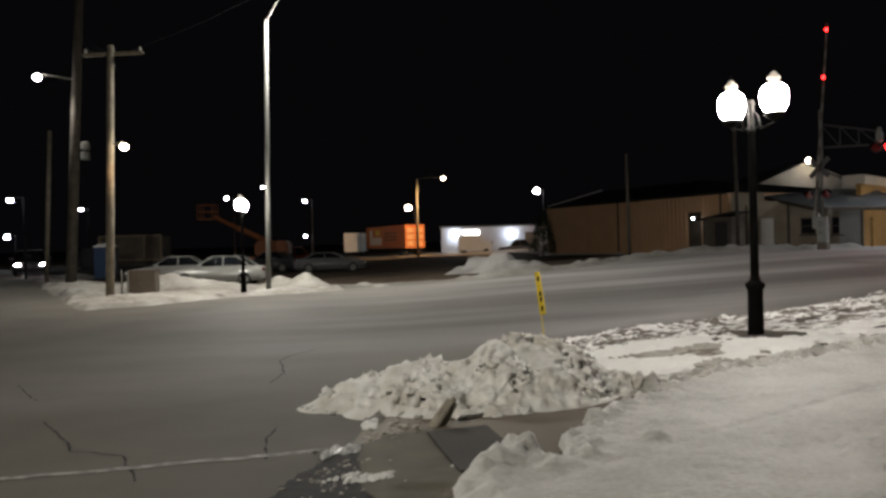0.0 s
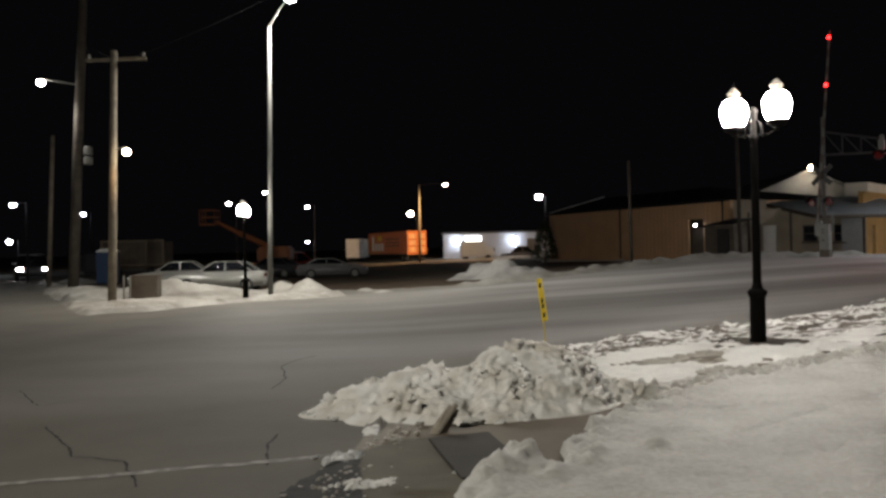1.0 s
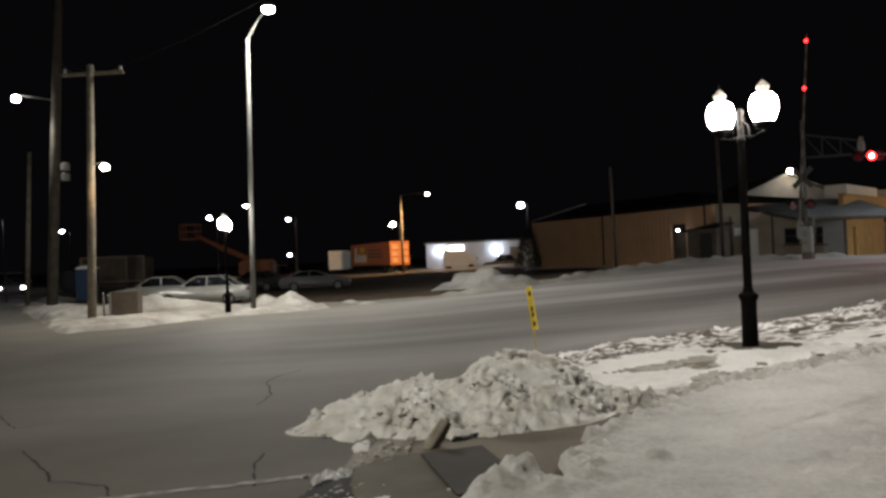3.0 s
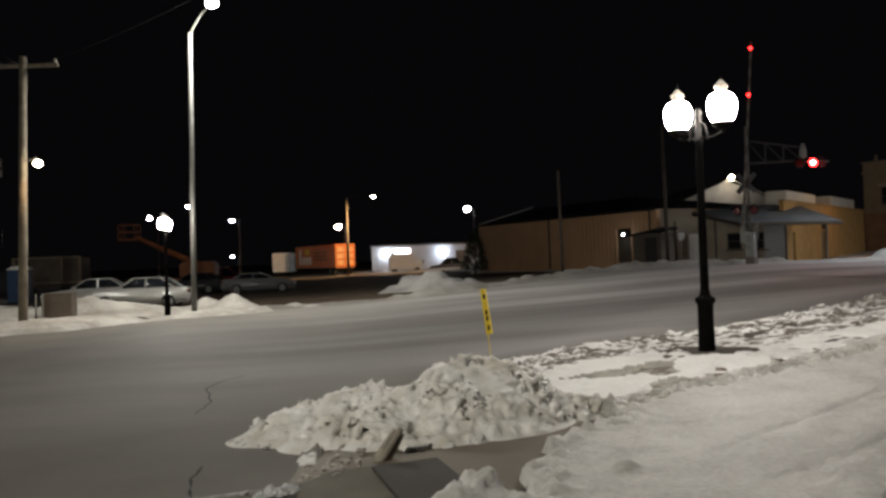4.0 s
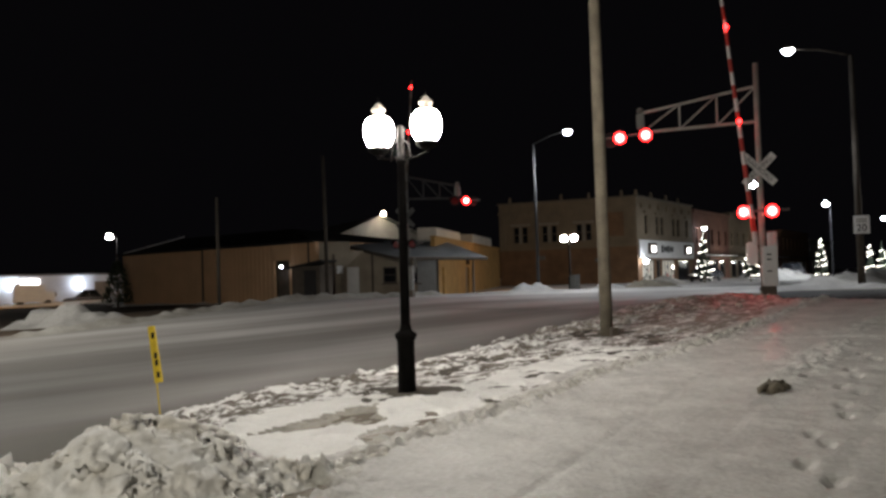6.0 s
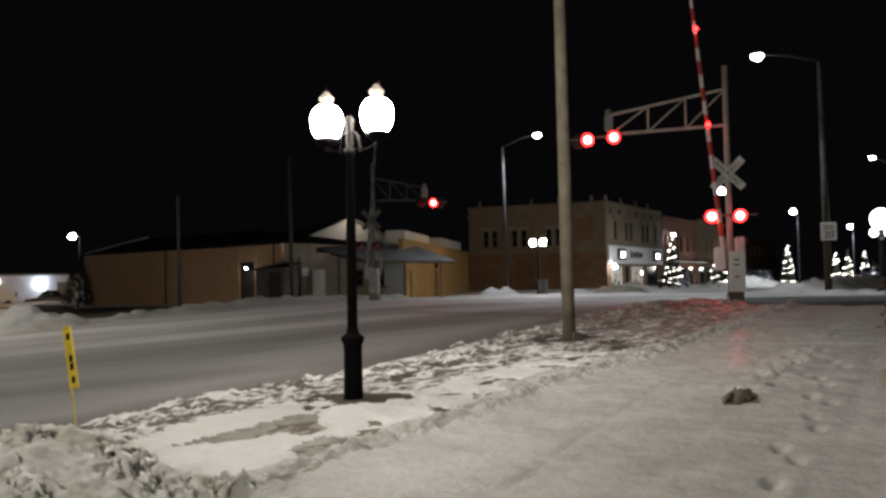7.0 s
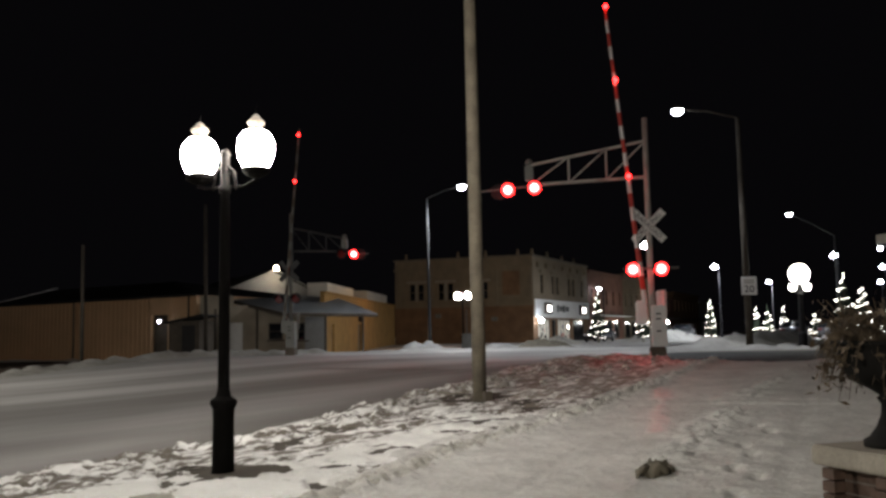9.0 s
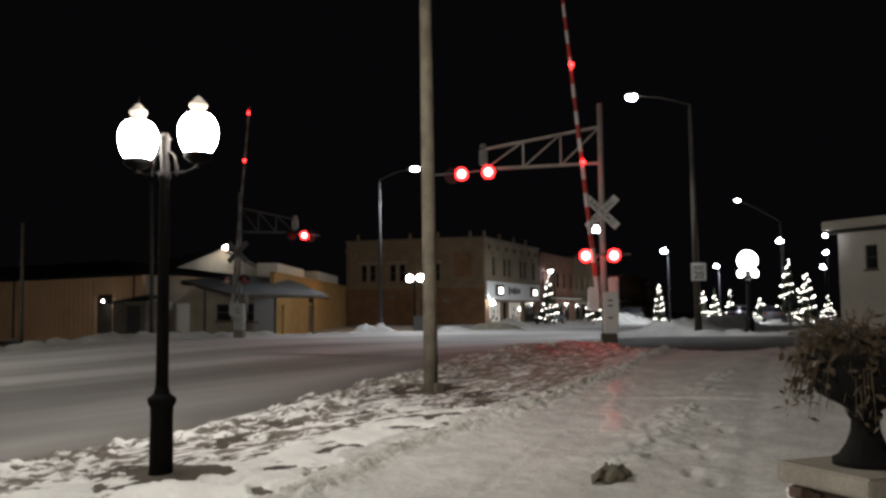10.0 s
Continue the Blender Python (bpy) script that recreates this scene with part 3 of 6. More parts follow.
tagged(sheet("snow_field", np.arange(-27, -5.5, 0.11), np.arange(25, 50, 0.11), field_z, FIELDSNOW, lambda x, y, z: z > ground_z(x, y) - 0.01), "uneven old snow over the verge before the parked cars", "snow", kind="stuff")
bank("snow_bank", [(-31.5, 61.0), (-28.0, 56.5)], 0.9, 0.22, "low strip of snow behind the utility poles", FIELDSNOW, 51)
bank("snow_bank", [(-28.3, 52.5), (-24.8, 49.8)], 0.8, 0.2, "low strip of snow across the driveway", FIELDSNOW, 52)
bank("snow_bank", [(-6.4, 39.3), (-5.1, 36.6)], 0.4, 0.13, "small leftover patch of snow on the asphalt", FIELDSNOW, 53)
bank("snow_bank", [(-1.6, 36.9), (-0.5, 37.4), (1.2, 38.6), (2.7, 39.8), (5.7, 42.8), (8.7, 44.6), (11.5, 45.0), (14.6, 44.2), (17.0, 44.9)], 0.62, 0.24, "long ploughed snow bank beside the road", FIELDSNOW, 33)
bank("snow_bank", [(3.0, 77.8), (6.2, 71.8), (11.5, 61.8)], 0.5, 0.16, "narrow strip of snow along the warehouse wall", SNOW, 55)
bank("snow_bank", [(-1.3, 43.6), (0.6, 42.2)], 1.15, 0.62, "dirty heaped snow at the lot entrance", GREYSNOW, 34)
LOT = [(-6.6, 40.2), (-2.6, 38.4), (0.5, 39.6), (4.5, 43.2), (8.5, 46.0), (14.0, 46.6), (13.5, 56.0), (3.4, 78), (0, 100), (-42, 100), (-42, 66), (-27, 53), (-17, 46), (-9, 40.5)]
tagged(sheet("lot_ground", np.arange(-43, 15, 0.5), np.arange(38, 101, 0.5), lambda x, y: ground_z(x, y) + 0.012, LOTDIRT, lambda x, y, z: inside(LOT, x, y) + 1.5 * (fbm(x, y, 2.0, 3, 54) - 0.5) > 0), "dark frozen mud and gravel of the lot", "ground", kind="structure")
bank("snow_bank", [(24.4, 48.6), (25.3, 48.2)], 0.6, 0.5, "small white snow heap at the brick building", seed=35)
bank("snow_bank", [(28.9, 47.2), (29.5, 46.9)], 0.6, 0.3, "low white snow heap beside the road", seed=38)
bank("snow_bank", [(31.3, 46.6), (32.3, 45.6)], 0.8, 0.45, "greyish snow heap before the corner shop", CLOD, 39)
bank("snow_bank", [(17.0, 44.9), (21.0, 46.2), (25.5, 47.2), (29.0, 45.5), (33, 43)], 0.4, 0.1, "thin ploughed snow at the road edge", seed=40)
bank("snow_bank", [(11.0, 17.6), (14.0, 19.8), (17.0, 22.3)], 1.1, 0.22, "muddy churned snow beside the crossing signal", MUD, 36, 0.1)
bank("snow_bank", [(26.5, 30.5), (30, 28), (34, 25.5), (40, 24)], 0.8, 0.22, "heaped snow across the side street", seed=37)

# ---- lamps and poles ----


def ball(r, centre, bm=None, squash=1.0, seg=20):
    bm = bm or bmesh.new()
    bmesh.ops.create_uvsphere(bm, u_segments=seg, v_segments=seg // 2, radius=r, matrix=Matrix.Translation(centre) @ Matrix.Diagonal((1, 1, squash, 1)))
    return bm


def globe_lamp(place, turn, label, sink=0.0):
    """Two-globe cast-iron street lamp; arms along local x."""
    t = thing("globe_street_lamp", place, label, "street lamp", "globe lamps of the street", turn)
    part("base", lathe([(0.17, -0.08), (0.17, 0.03), (0.135, 0.06), (0.115, 0.12), (0.108, 0.62), (0.112, 0.74), (0.125, 0.76), (0.14, 0.80), (0.135, 0.83), (0.08, 0.87), (0.062, 0.95)], 16), LAMPIRON, t)
    part("shaft", lathe([(0.062, 0.95), (0.055, 2.2), (0.048, 2.98), (0.065, 3.0), (0.065, 3.05), (0.045, 3.08), (0.045, 3.38), (0.06, 3.40), (0.03, 3.46)], 16), LAMPIRON, t, "", True)
    for s, q, up in ((-1, 0.305, 0.0), (1, 0.36, 0.03)):
        bm = rod((0, 0, 3.06), (s * 0.22, 0, 3.05), 0.016)
        rod((s * 0.22, 0, 3.05), (s * q, 0, 3.08 + up), 0.016, bm=bm)
        rod((s * q, 0, 3.06 + up), (s * q, 0, 3.15 + up), 0.03, bm=bm)
        rod((0, 0, 3.3), (s * 0.1, 0, 3.22), 0.018, bm=bm)
        rod((s * 0.1, 0, 3.22), (s * 0.14, 0, 3.02), 0.018, bm=bm)
        part("arm", bm, LAMPIRON, t)
        at = (s * q, 0, up)
        part("fitter", lathe([(0.04, 3.10), (0.09, 3.12), (0.14, 3.16), (0.15, 3.205), (0.11, 3.22)], 20, at), LAMPIRON, t)
        g = part("globe", lathe([(0.115, 3.21), (0.145, 3.245), (0.173, 3.305), (0.189, 3.375), (0.192, 3.44), (0.182, 3.50), (0.157, 3.555), (0.122, 3.59), (0.11, 3.595)], 28, at), GLOBE, t, "glowing white glass globe", True)
        part("cap", lathe([(0.112, 3.592), (0.085, 3.612), (0.07, 3.65), (0.093, 3.685), (0.088, 3.705), (0.05, 3.74), (0.035, 3.765), (0.0, 3.79)], 20, at), GLOBETOP, g, "pale translucent crown of the globe", True)
        part("finial", rod((s * q, 0, 3.775 + up), (s * q, 0, 3.86 + up), 0.012, 0.002, 8), LAMPIRON, g)
    return t


near_lamp = globe_lamp((3.81, 12.98, 0.32), -45, "black iron street lamp with two glowing globes, standing in snow")
copy_thing(near_lamp, pose(-9.85, 32.7, gz(-9.85, 32.7), 0, 0, -80))
copy_thing(near_lamp, pose(30.2, 53.0, gz(30.2, 53), 0, 0, -30))


def pole(name, base, top, r1, r2, mat, label, category="utility pole"):
    t = thing(name, base, label, category)
    d = Vector(top) - Vector(base)
    part("shaft", rod((0, 0, -0.3), d, r1, r2, 14), mat, t, "", True)
    return t


def street_light(base, top, head, label, lens=BULB, mat=STEEL, r=0.11):
    t = pole("street_light", base, top, r, r * 0.6, mat, label, "street light")
    a, b = Vector(top) - Vector(base), Vector(head) - Vector(base)
    arm = rod(a, a.lerp(b, 0.5) + Vector((0, 0, 0.12)), 0.04)
    rod(a.lerp(b, 0.5) + Vector((0, 0, 0.12)), b, 0.035, bm=arm)
    part("arm", arm, mat, t)
    h = part("head", lathe([(0.05, 0.2), (0.2, 0.17), (0.28, 0.07), (0.26, 0.0)], 16, b), mat, t)
    part("lens", ball(0.245, b + Vector((0, 0, -0.03)), squash=0.8, seg=16), lens, h, "glowing lens", True)
    return t


street_light((-9.4, 34.5, 0), (-9.2, 34.5, 10.85), (-8.3, 34.45, 12.0), "tall pale steel street light with a lit head", BULB, MASTSTEEL)
street_light((25.3, 48.4, gz(25.3, 48.4)), (25.15, 48.3, 9.7), (27.06, 47.5, 10.46), "grey steel street light at the far corner", BULBCOLD, DARKSTEEL)
street_light((30.9, 30.2, gz(30.9, 30.2)), (30.6, 30.0, 10.9), (28.4, 31.3, 11.3), "wooden light pole behind the speed sign", BULBCOLD, DARKWOOD, 0.16)
street_light((-9.9, 95.2, 0), (-9.8, 95, 8.7), (-6.9, 94.7, 8.73), "light pole over the trailer lot", BULBWARM, WOOD, 0.14)
street_light((65.5, 51.5, 0.9), (65.3, 51.4, 9.5), (62.6, 53.6, 11.5), "far street light on the shopping street", BULBCOLD, DARKSTEEL)

near_pole = pole("utility_pole", (8.715, 15.93, gz(8.73, 15.93)), (8.685, 15.98, 12.0), 0.114, 0.088, WOOD, "weathered round wooden utility pole in muddy snow")
left_pole = pole("utility_pole", (-14.6, 31.6, 0), (-14.2, 31.4, 9.4), 0.16, 0.12, WOOD, "grey wooden utility pole with a crossarm")
big_pole = pole("utility_pole", (-21.9, 42.7, 0), (-20.5, 41.9, 16), 0.27, 0.2, DARKWOOD, "thick leaning wooden utility pole")
pole("utility_pole", (-27.9, 51.3, 0), (-26.7, 50.0, 9.0), 0.14, 0.11, WOOD, "distant wooden utility pole")
pole("utility_pole", (6.5, 46.8, gz(6.5, 46.8)), (6.45, 46.8, 6.2), 0.09, 0.07, DARKWOOD, "dark post before the tan warehouse")
pole("utility_pole", (13.4, 52.0, gz(13.4, 52)), (13.3, 52, 9.2), 0.12, 0.09, DARKWOOD, "dark pole beside the shed")


part("crossarm", box((2.3, 0.1, 0.12), (0.35, 0.1, 9.15), 0.01), WOOD, left_pole)
for i in (-0.7, 0.35, 1.4):
    part("insulator", lathe([(0.03, 9.2), (0.06, 9.24), (0.04, 9.3), (0.06, 9.34), (0.02, 9.38)], 10, (i, 0.1, 0)), GREYW, left_pole)
fixture = part("lamp_bracket", rod((0.2, -0.1, 5.75), (0.85, -0.4, 5.8), 0.03), STEEL, left_pole)
part("lens", ball(0.15, (0.92, -0.45, 5.62), squash=0.8, seg=14), BULBWARM, fixture, "glowing sodium lens", True)
fixture = part("lamp_bracket", rod((0.7, -0.4, 10.4), (-0.6, -1.1, 10.6), 0.04), STEEL, big_pole)
part("lens", ball(0.2, (-0.75, -1.2, 10.42), squash=0.8, seg=14), BULB, fixture, "glowing white lens", True)
for z in (6.4, 6.9):
    part("transformer", lathe([(0.2, z), (0.22, z + 0.05), (0.22, z + 0.35), (0.15, z + 0.4)], 14, (1.15, -0.35, 0)), STEEL, big_pole)
part("meter_box", box((0.16, 0.2, 0.42), (0.14, -0.12, 7.95), 0.015), STEEL, near_pole, "grey steel box")
part("meter_box", box((0.14, 0.1, 0.2), (0.02, -0.2, 0.12), 0.01), BROWN, near_pole)
part("cable", rod((0.13, 0.08, 0), (0.11, 0.08, 10), 0.018), BLACK, near_pole)

# ---- street corner: ramp, plate, kerb stone, paint, cracks, stake ----


def slab(name, pts, thick, mat, label, category, kind="", lift=0.012):
    """A flat paving piece over the ground, its outline in plan."""
    bm = bmesh.new()
    zs = [gz(x, y) + 0.06 for x, y in pts]
    top = [bm.verts.new((x, y, z + lift)) for (x, y), z in zip(pts, zs)]
    low = [bm.verts.new((x, y, z + lift - thick)) for (x, y), z in zip(pts, zs)]
    bm.faces.new(top)
    bm.faces.new(low[::-1])
    for i in range(len(pts)):
        j = (i + 1) % len(pts)
        bm.faces.new((top[i], low[i], low[j], top[j]))
    bmesh.ops.recalc_face_normals(bm, faces=bm.faces)
    bmesh.ops.bevel(bm, geom=[e for e in bm.edges if all(v in top for v in e.verts)], offset=0.006, segments=2, affect="EDGES")
    return tagged(finish(name, bm, mat), label, category, kind=kind)


slab("tactile_plate", [(-0.48, 8.14), (0.07, 8.28), (0.46, 6.85), (-0.09, 6.71)], 0.04, DARKPLATE, "dark tactile warning plate set in the kerb ramp", "tactile plate", lift=0.0)
SLAB = [(-0.97, 7.86), (-0.74, 8.08), (-0.53, 8.12), (-0.16, 6.75), (-0.03, 6.4), (-0.26, 6.06), (-0.54, 6.08), (-0.68, 6.41), (-0.84, 7.05), (-0.94, 7.5)]
tagged(sheet("ramp_slab", np.arange(-1.3, 0.2, 0.025), np.arange(6.0, 8.9, 0.025), lambda x, y: pave_z(x, y) + 0.008 + 0.006 * fbm(x, y, 0.2, 3, 46), RAMPC, lambda x, y, z: inside(SLAB, x, y) + 0.06 + 0.08 * (fbm(x, y, 0.2, 3, 44) - 0.5) > 0), "worn sandy concrete slab of the kerb ramp", "concrete slab")
bm = box((0.14, 0.11, 0.44), (0, 0, 0.2), 0.035)
bmesh.ops.subdivide_edges(bm, edges=bm.edges[:], cuts=2)
for v in bm.verts:
    f = 1 - 0.45 * max(0.0, (v.co.z - 0.2) / 0.25) ** 2
    v.co = Vector((v.co.x * f, v.co.y * f, v.co.z)) + v.co.normalized() * 0.02 * (noise.noise(v.co * 7) + 0.5 * noise.noise(v.co * 21))
kerb = tagged(finish("kerb_stone", bm, KERBSTONE, smooth=True), "broken tilted piece of kerb standing at the snow heap", "kerb stone")
kerb.matrix_world = pose(-0.47, 8.4, 0.02, -14, 32, -10)


def strip(name, line, width, mat, label, category, lift=0.006, ragged=0.0, kind="structure"):
    """A thin painted or cracked line that follows the ground."""
    bm = bmesh.new()
    pts = []
    for (x1, y1), (x2, y2) in zip(line, line[1:]):
        n = max(2, int(math.hypot(x2 - x1, y2 - y1) / 0.06))
        pts += [(x1 + (x2 - x1) * i / n, y1 + (y2 - y1) * i / n) for i in range(n)]
    pts.append(line[-1])
    rows = []
    for i, (x, y) in enumerate(pts):
        xa, ya = pts[max(0, i - 1)]
        xb, yb = pts[min(len(pts) - 1, i + 1)]
        l = math.hypot(xb - xa, yb - ya) or 1
        nx, ny = -(yb - ya) / l, (xb - xa) / l
        w = width / 2 * (1 + ragged * (noise.noise((x * 7, y * 7, 0)) + 0.5 * noise.noise((x * 23, y * 23, 3))))
        off = ragged * width * 1.4 * (noise.noise((x * 3, y * 3, 9)) + 0.6 * noise.noise((x * 9, y * 9, 5)))
        rows.append([bm.verts.new((x + nx * (off + s * w), y + ny * (off + s * w), gz(x, y) + lift)) for s in (-1, 1)])
    for a, b in zip(rows, rows[1:]):
        bm.faces.new((a[0], a[1], b[1], b[0]))
    return tagged(finish(name, bm, mat), label, category, kind=kind)


strip("road_marking", [(-7.5, 5.65), (-3.9, 7.0), (-2.6, 7.42), (-1.25, 7.85)], 0.11, LINE, "worn white painted line on the asphalt", "road marking", ragged=0.25)
strip("road_marking", [(10.6, 28.5), (11.6, 25.0), (12.6, 21.4)], 0.45, LINE, "worn white stop line before the crossing", "road marking", ragged=0.25)
for line, w in (([(-3.16, 15.27), (-3.35, 14.85), (-3.45, 14.02), (-3.0, 12.6), (-2.97, 11.72)], 0.035), ([(-6.58, 11.84), (-6.04, 11.11), (-5.65, 10.64)], 0.03), ([(-4.82, 9.32), (-4.37, 8.75), (-4.05, 8.35), (-3.79, 7.94), (-3.54, 7.86), (-3.21, 7.75), (-2.95, 7.31), (-2.73, 6.88)], 0.04),
                ([(-2.08, 8.82), (-2.05, 8.27), (-1.9, 7.81), (-1.83, 7.52)], 0.035), ([(-5.6, 10.61), (-5.49, 10.79), (-5.32, 10.93)], 0.02), ([(-1.05, 9.35), (-1.12, 8.4), (-1.02, 7.6), (-1.0, 6.2)], 0.06)):
    strip("asphalt_crack", line, w * 0.65, CRACK, "dark open crack in the asphalt", "crack", 0.005, 1.0)


def clods(name, centre, spread_xy, count, size, mat, label, seed, lift=0.0):
    """Scattered lumps of snow in one heap."""
    rnd = random.Random(seed)
    bm = bmesh.new()
    for _ in range(count):
        x, y = centre[0] + rnd.gauss(0, spread_xy[0]), centre[1] + rnd.gauss(0, spread_xy[1])
        r = size * rnd.uniform(0.35, 1.0)
        z = max(float(pave_z(np.array(x), np.array(y))), float(snow_z(np.array([x]), np.array([y]))[0])) + lift
        made = bmesh.ops.create_icosphere(bm, subdivisions=3, radius=r, matrix=pose(x, y, z + r * 0.2, 0, 0, rnd.uniform(0, 360)) @ Matrix.Diagonal((rnd.uniform(0.8, 1.4), rnd.uniform(0.7, 1.2), rnd.uniform(0.3, 0.7), 1)))
        for v in made["verts"]:
            v.co += Vector((1, 1, 0.7)) * 0.8 * r * noise.noise(v.co * (0.8 / r)) + Vector((0.5, 0.5, 1)) * 0.5 * r * noise.noise(v.co * (1.9 / r))
    return tagged(finish(name, bm, mat, smooth=True), label, "snow", kind="stuff")


clods("snow_clods", (-1.17, 7.7), (0.12, 0.09), 30, 0.045, ICE, "wet icy snow crumbs at the gutter", 5)
clods("snow_clods", (-0.82, 8.4), (0.12, 0.2), 30, 0.04, DIRTY, "muddy icy crumbs behind the ramp slab", 6)
clods("snow_clods", (0.05, 8.72), (0.24, 0.05), 34, 0.05, SNOW, "broken crumbs of snow behind the plate", 8)
clods("snow_clods", (-1.65, 9.68), (0.2, 0.12), 50, 0.045, ICE, "glistening ice at the foot of the heap", 7)
clods("snow_clods", (-0.86, 6.76), (0.13, 0.07), 40, 0.045, SNOW, "crumbs of snow on the wet asphalt", 14)
tagged(sheet("gutter_patch", np.arange(-1.8, -0.4, 0.03), np.arange(5.4, 8.0, 0.03), lambda x, y: ground_z(x, y) + 0.006 + 0.012 * fbm(x, y, 0.12, 3, 141), DARKASPHALT, lambda x, y, z: inside([(-1.45, 6.3), (-1.33, 7.1), (-1.2, 7.65), (-0.98, 7.7), (-0.86, 7.1), (-0.6, 6.3), (-0.6, 5.5), (-1.3, 5.5)], x, y) + 0.3 * (fbm(x, y, 0.3, 4, 143) - 0.5) > 0), "dark wet broken asphalt in the gutter", "road", kind="structure")
clods("snow_clods", (-1.05, 6.9), (0.18, 0.35), 45, 0.022, DIRTY, "icy grit crumbs in the dark gutter", 15)
clods("snow_clods", (-0.13, 6.93), (0.02, 0.02), 4, 0.045, SNOW, "small crumb of snow on the tactile plate", 16)
clods("snow_clods", (6.52, 9.58), (0.08, 0.05), 9, 0.12, CLOD, "single dirty clod of frozen snow on the walk", 9, 0.02)
clods("snow_clods", (7.3, 8.2), (0.2, 0.12), 6, 0.2, SNOW, "lump of snow beside the planter", 10)
for i in range(8):
    clods("snow_clods", (10.8 + 0.95 * i, 17.6 + 0.72 * i), (0.7, 0.55), 40, 0.075, DIRTY, "muddy frozen clods beside the crossing", 60 + i)

stake = thing("marker_stake", (0.73, 11.75, gz(0.73, 11.75)), "thin leaning stake wrapped in yellow marker tape", "marker stake")
part("rod", rod((0.05, 0, -0.1), (-0.06, 0, 1.26), 0.007), YELLOW, stake)
part("sleeve", rod((0.005, 0, 0.72), (-0.062, 0, 1.28), 0.042, 0.036, 10), YELLOW, stake, "yellow wrapped tape")
for z in (0.80, 0.92, 0.99, 1.19):
    xc = 0.005 - 0.12 * (z - 0.72)
    part("print_bar", box((0.03, 0.012, 0.06), (xc, -0.037, z), 0.003), BLACK, stake)

# ---- railway crossing signals ----


def words(text, size, mat, parent, m, name="lettering"):
    """Flat letters as a mesh part."""
    cu = bpy.data.curves.new(name, "FONT")
    cu.body, cu.size, cu.align_x, cu.align_y, cu.extrude = text, size, "CENTER", "CENTER", 0.002
    tmp = new(name, cu)
    me = bpy.data.meshes.new_from_object(tmp.evaluated_get(bpy.context.evaluated_depsgraph_get()))
    bpy.data.objects.remove(tmp)
    me.materials.append(mat)
    ob = new(name, me)
    ob.parent, ob.matrix_basis = parent, m
    return ob


def flasher(t, x, y, z, lit, aim=-1):
    """Round black target with a hooded red lens; faces local -y (aim -1) or +y."""
    bm = rod((x, y, z), (x, y + aim * 0.03, z), 0.25, sides=24)
    target = part("target", bm, BLACK, t)
    hood = bmesh.new()
    for i in range(14):
        a = math.pi * (i / 13)
        for dy, r in ((0.03, 0.2), (0.30, 0.195)):
            hood.verts.new((x + r * math.cos(a), y + aim * dy, z + r * math.sin(a)))
    hood.verts.ensure_lookup_table()
    for i in range(13):
        hood.faces.new([hood.verts[k] for k in (2 * i, 2 * i + 1, 2 * i + 3, 2 * i + 2)])
    bmesh.ops.solidify(hood, geom=hood.faces[:], thickness=0.01)
    part("hood", hood, BLACK, target)
    part("lens", rod((x, y + aim * 0.03, z), (x, y + aim * 0.06, z), 0.19, 0.17, 20), RED if lit else REDOFF, target, "lit red lens" if lit else "dark red lens")
    if lit:
        part("bulb", ball(0.115, (x, y + aim * 0.06, z), squash=1.0, seg=14), REDHOT, target, "white-hot centre of the lens", True)


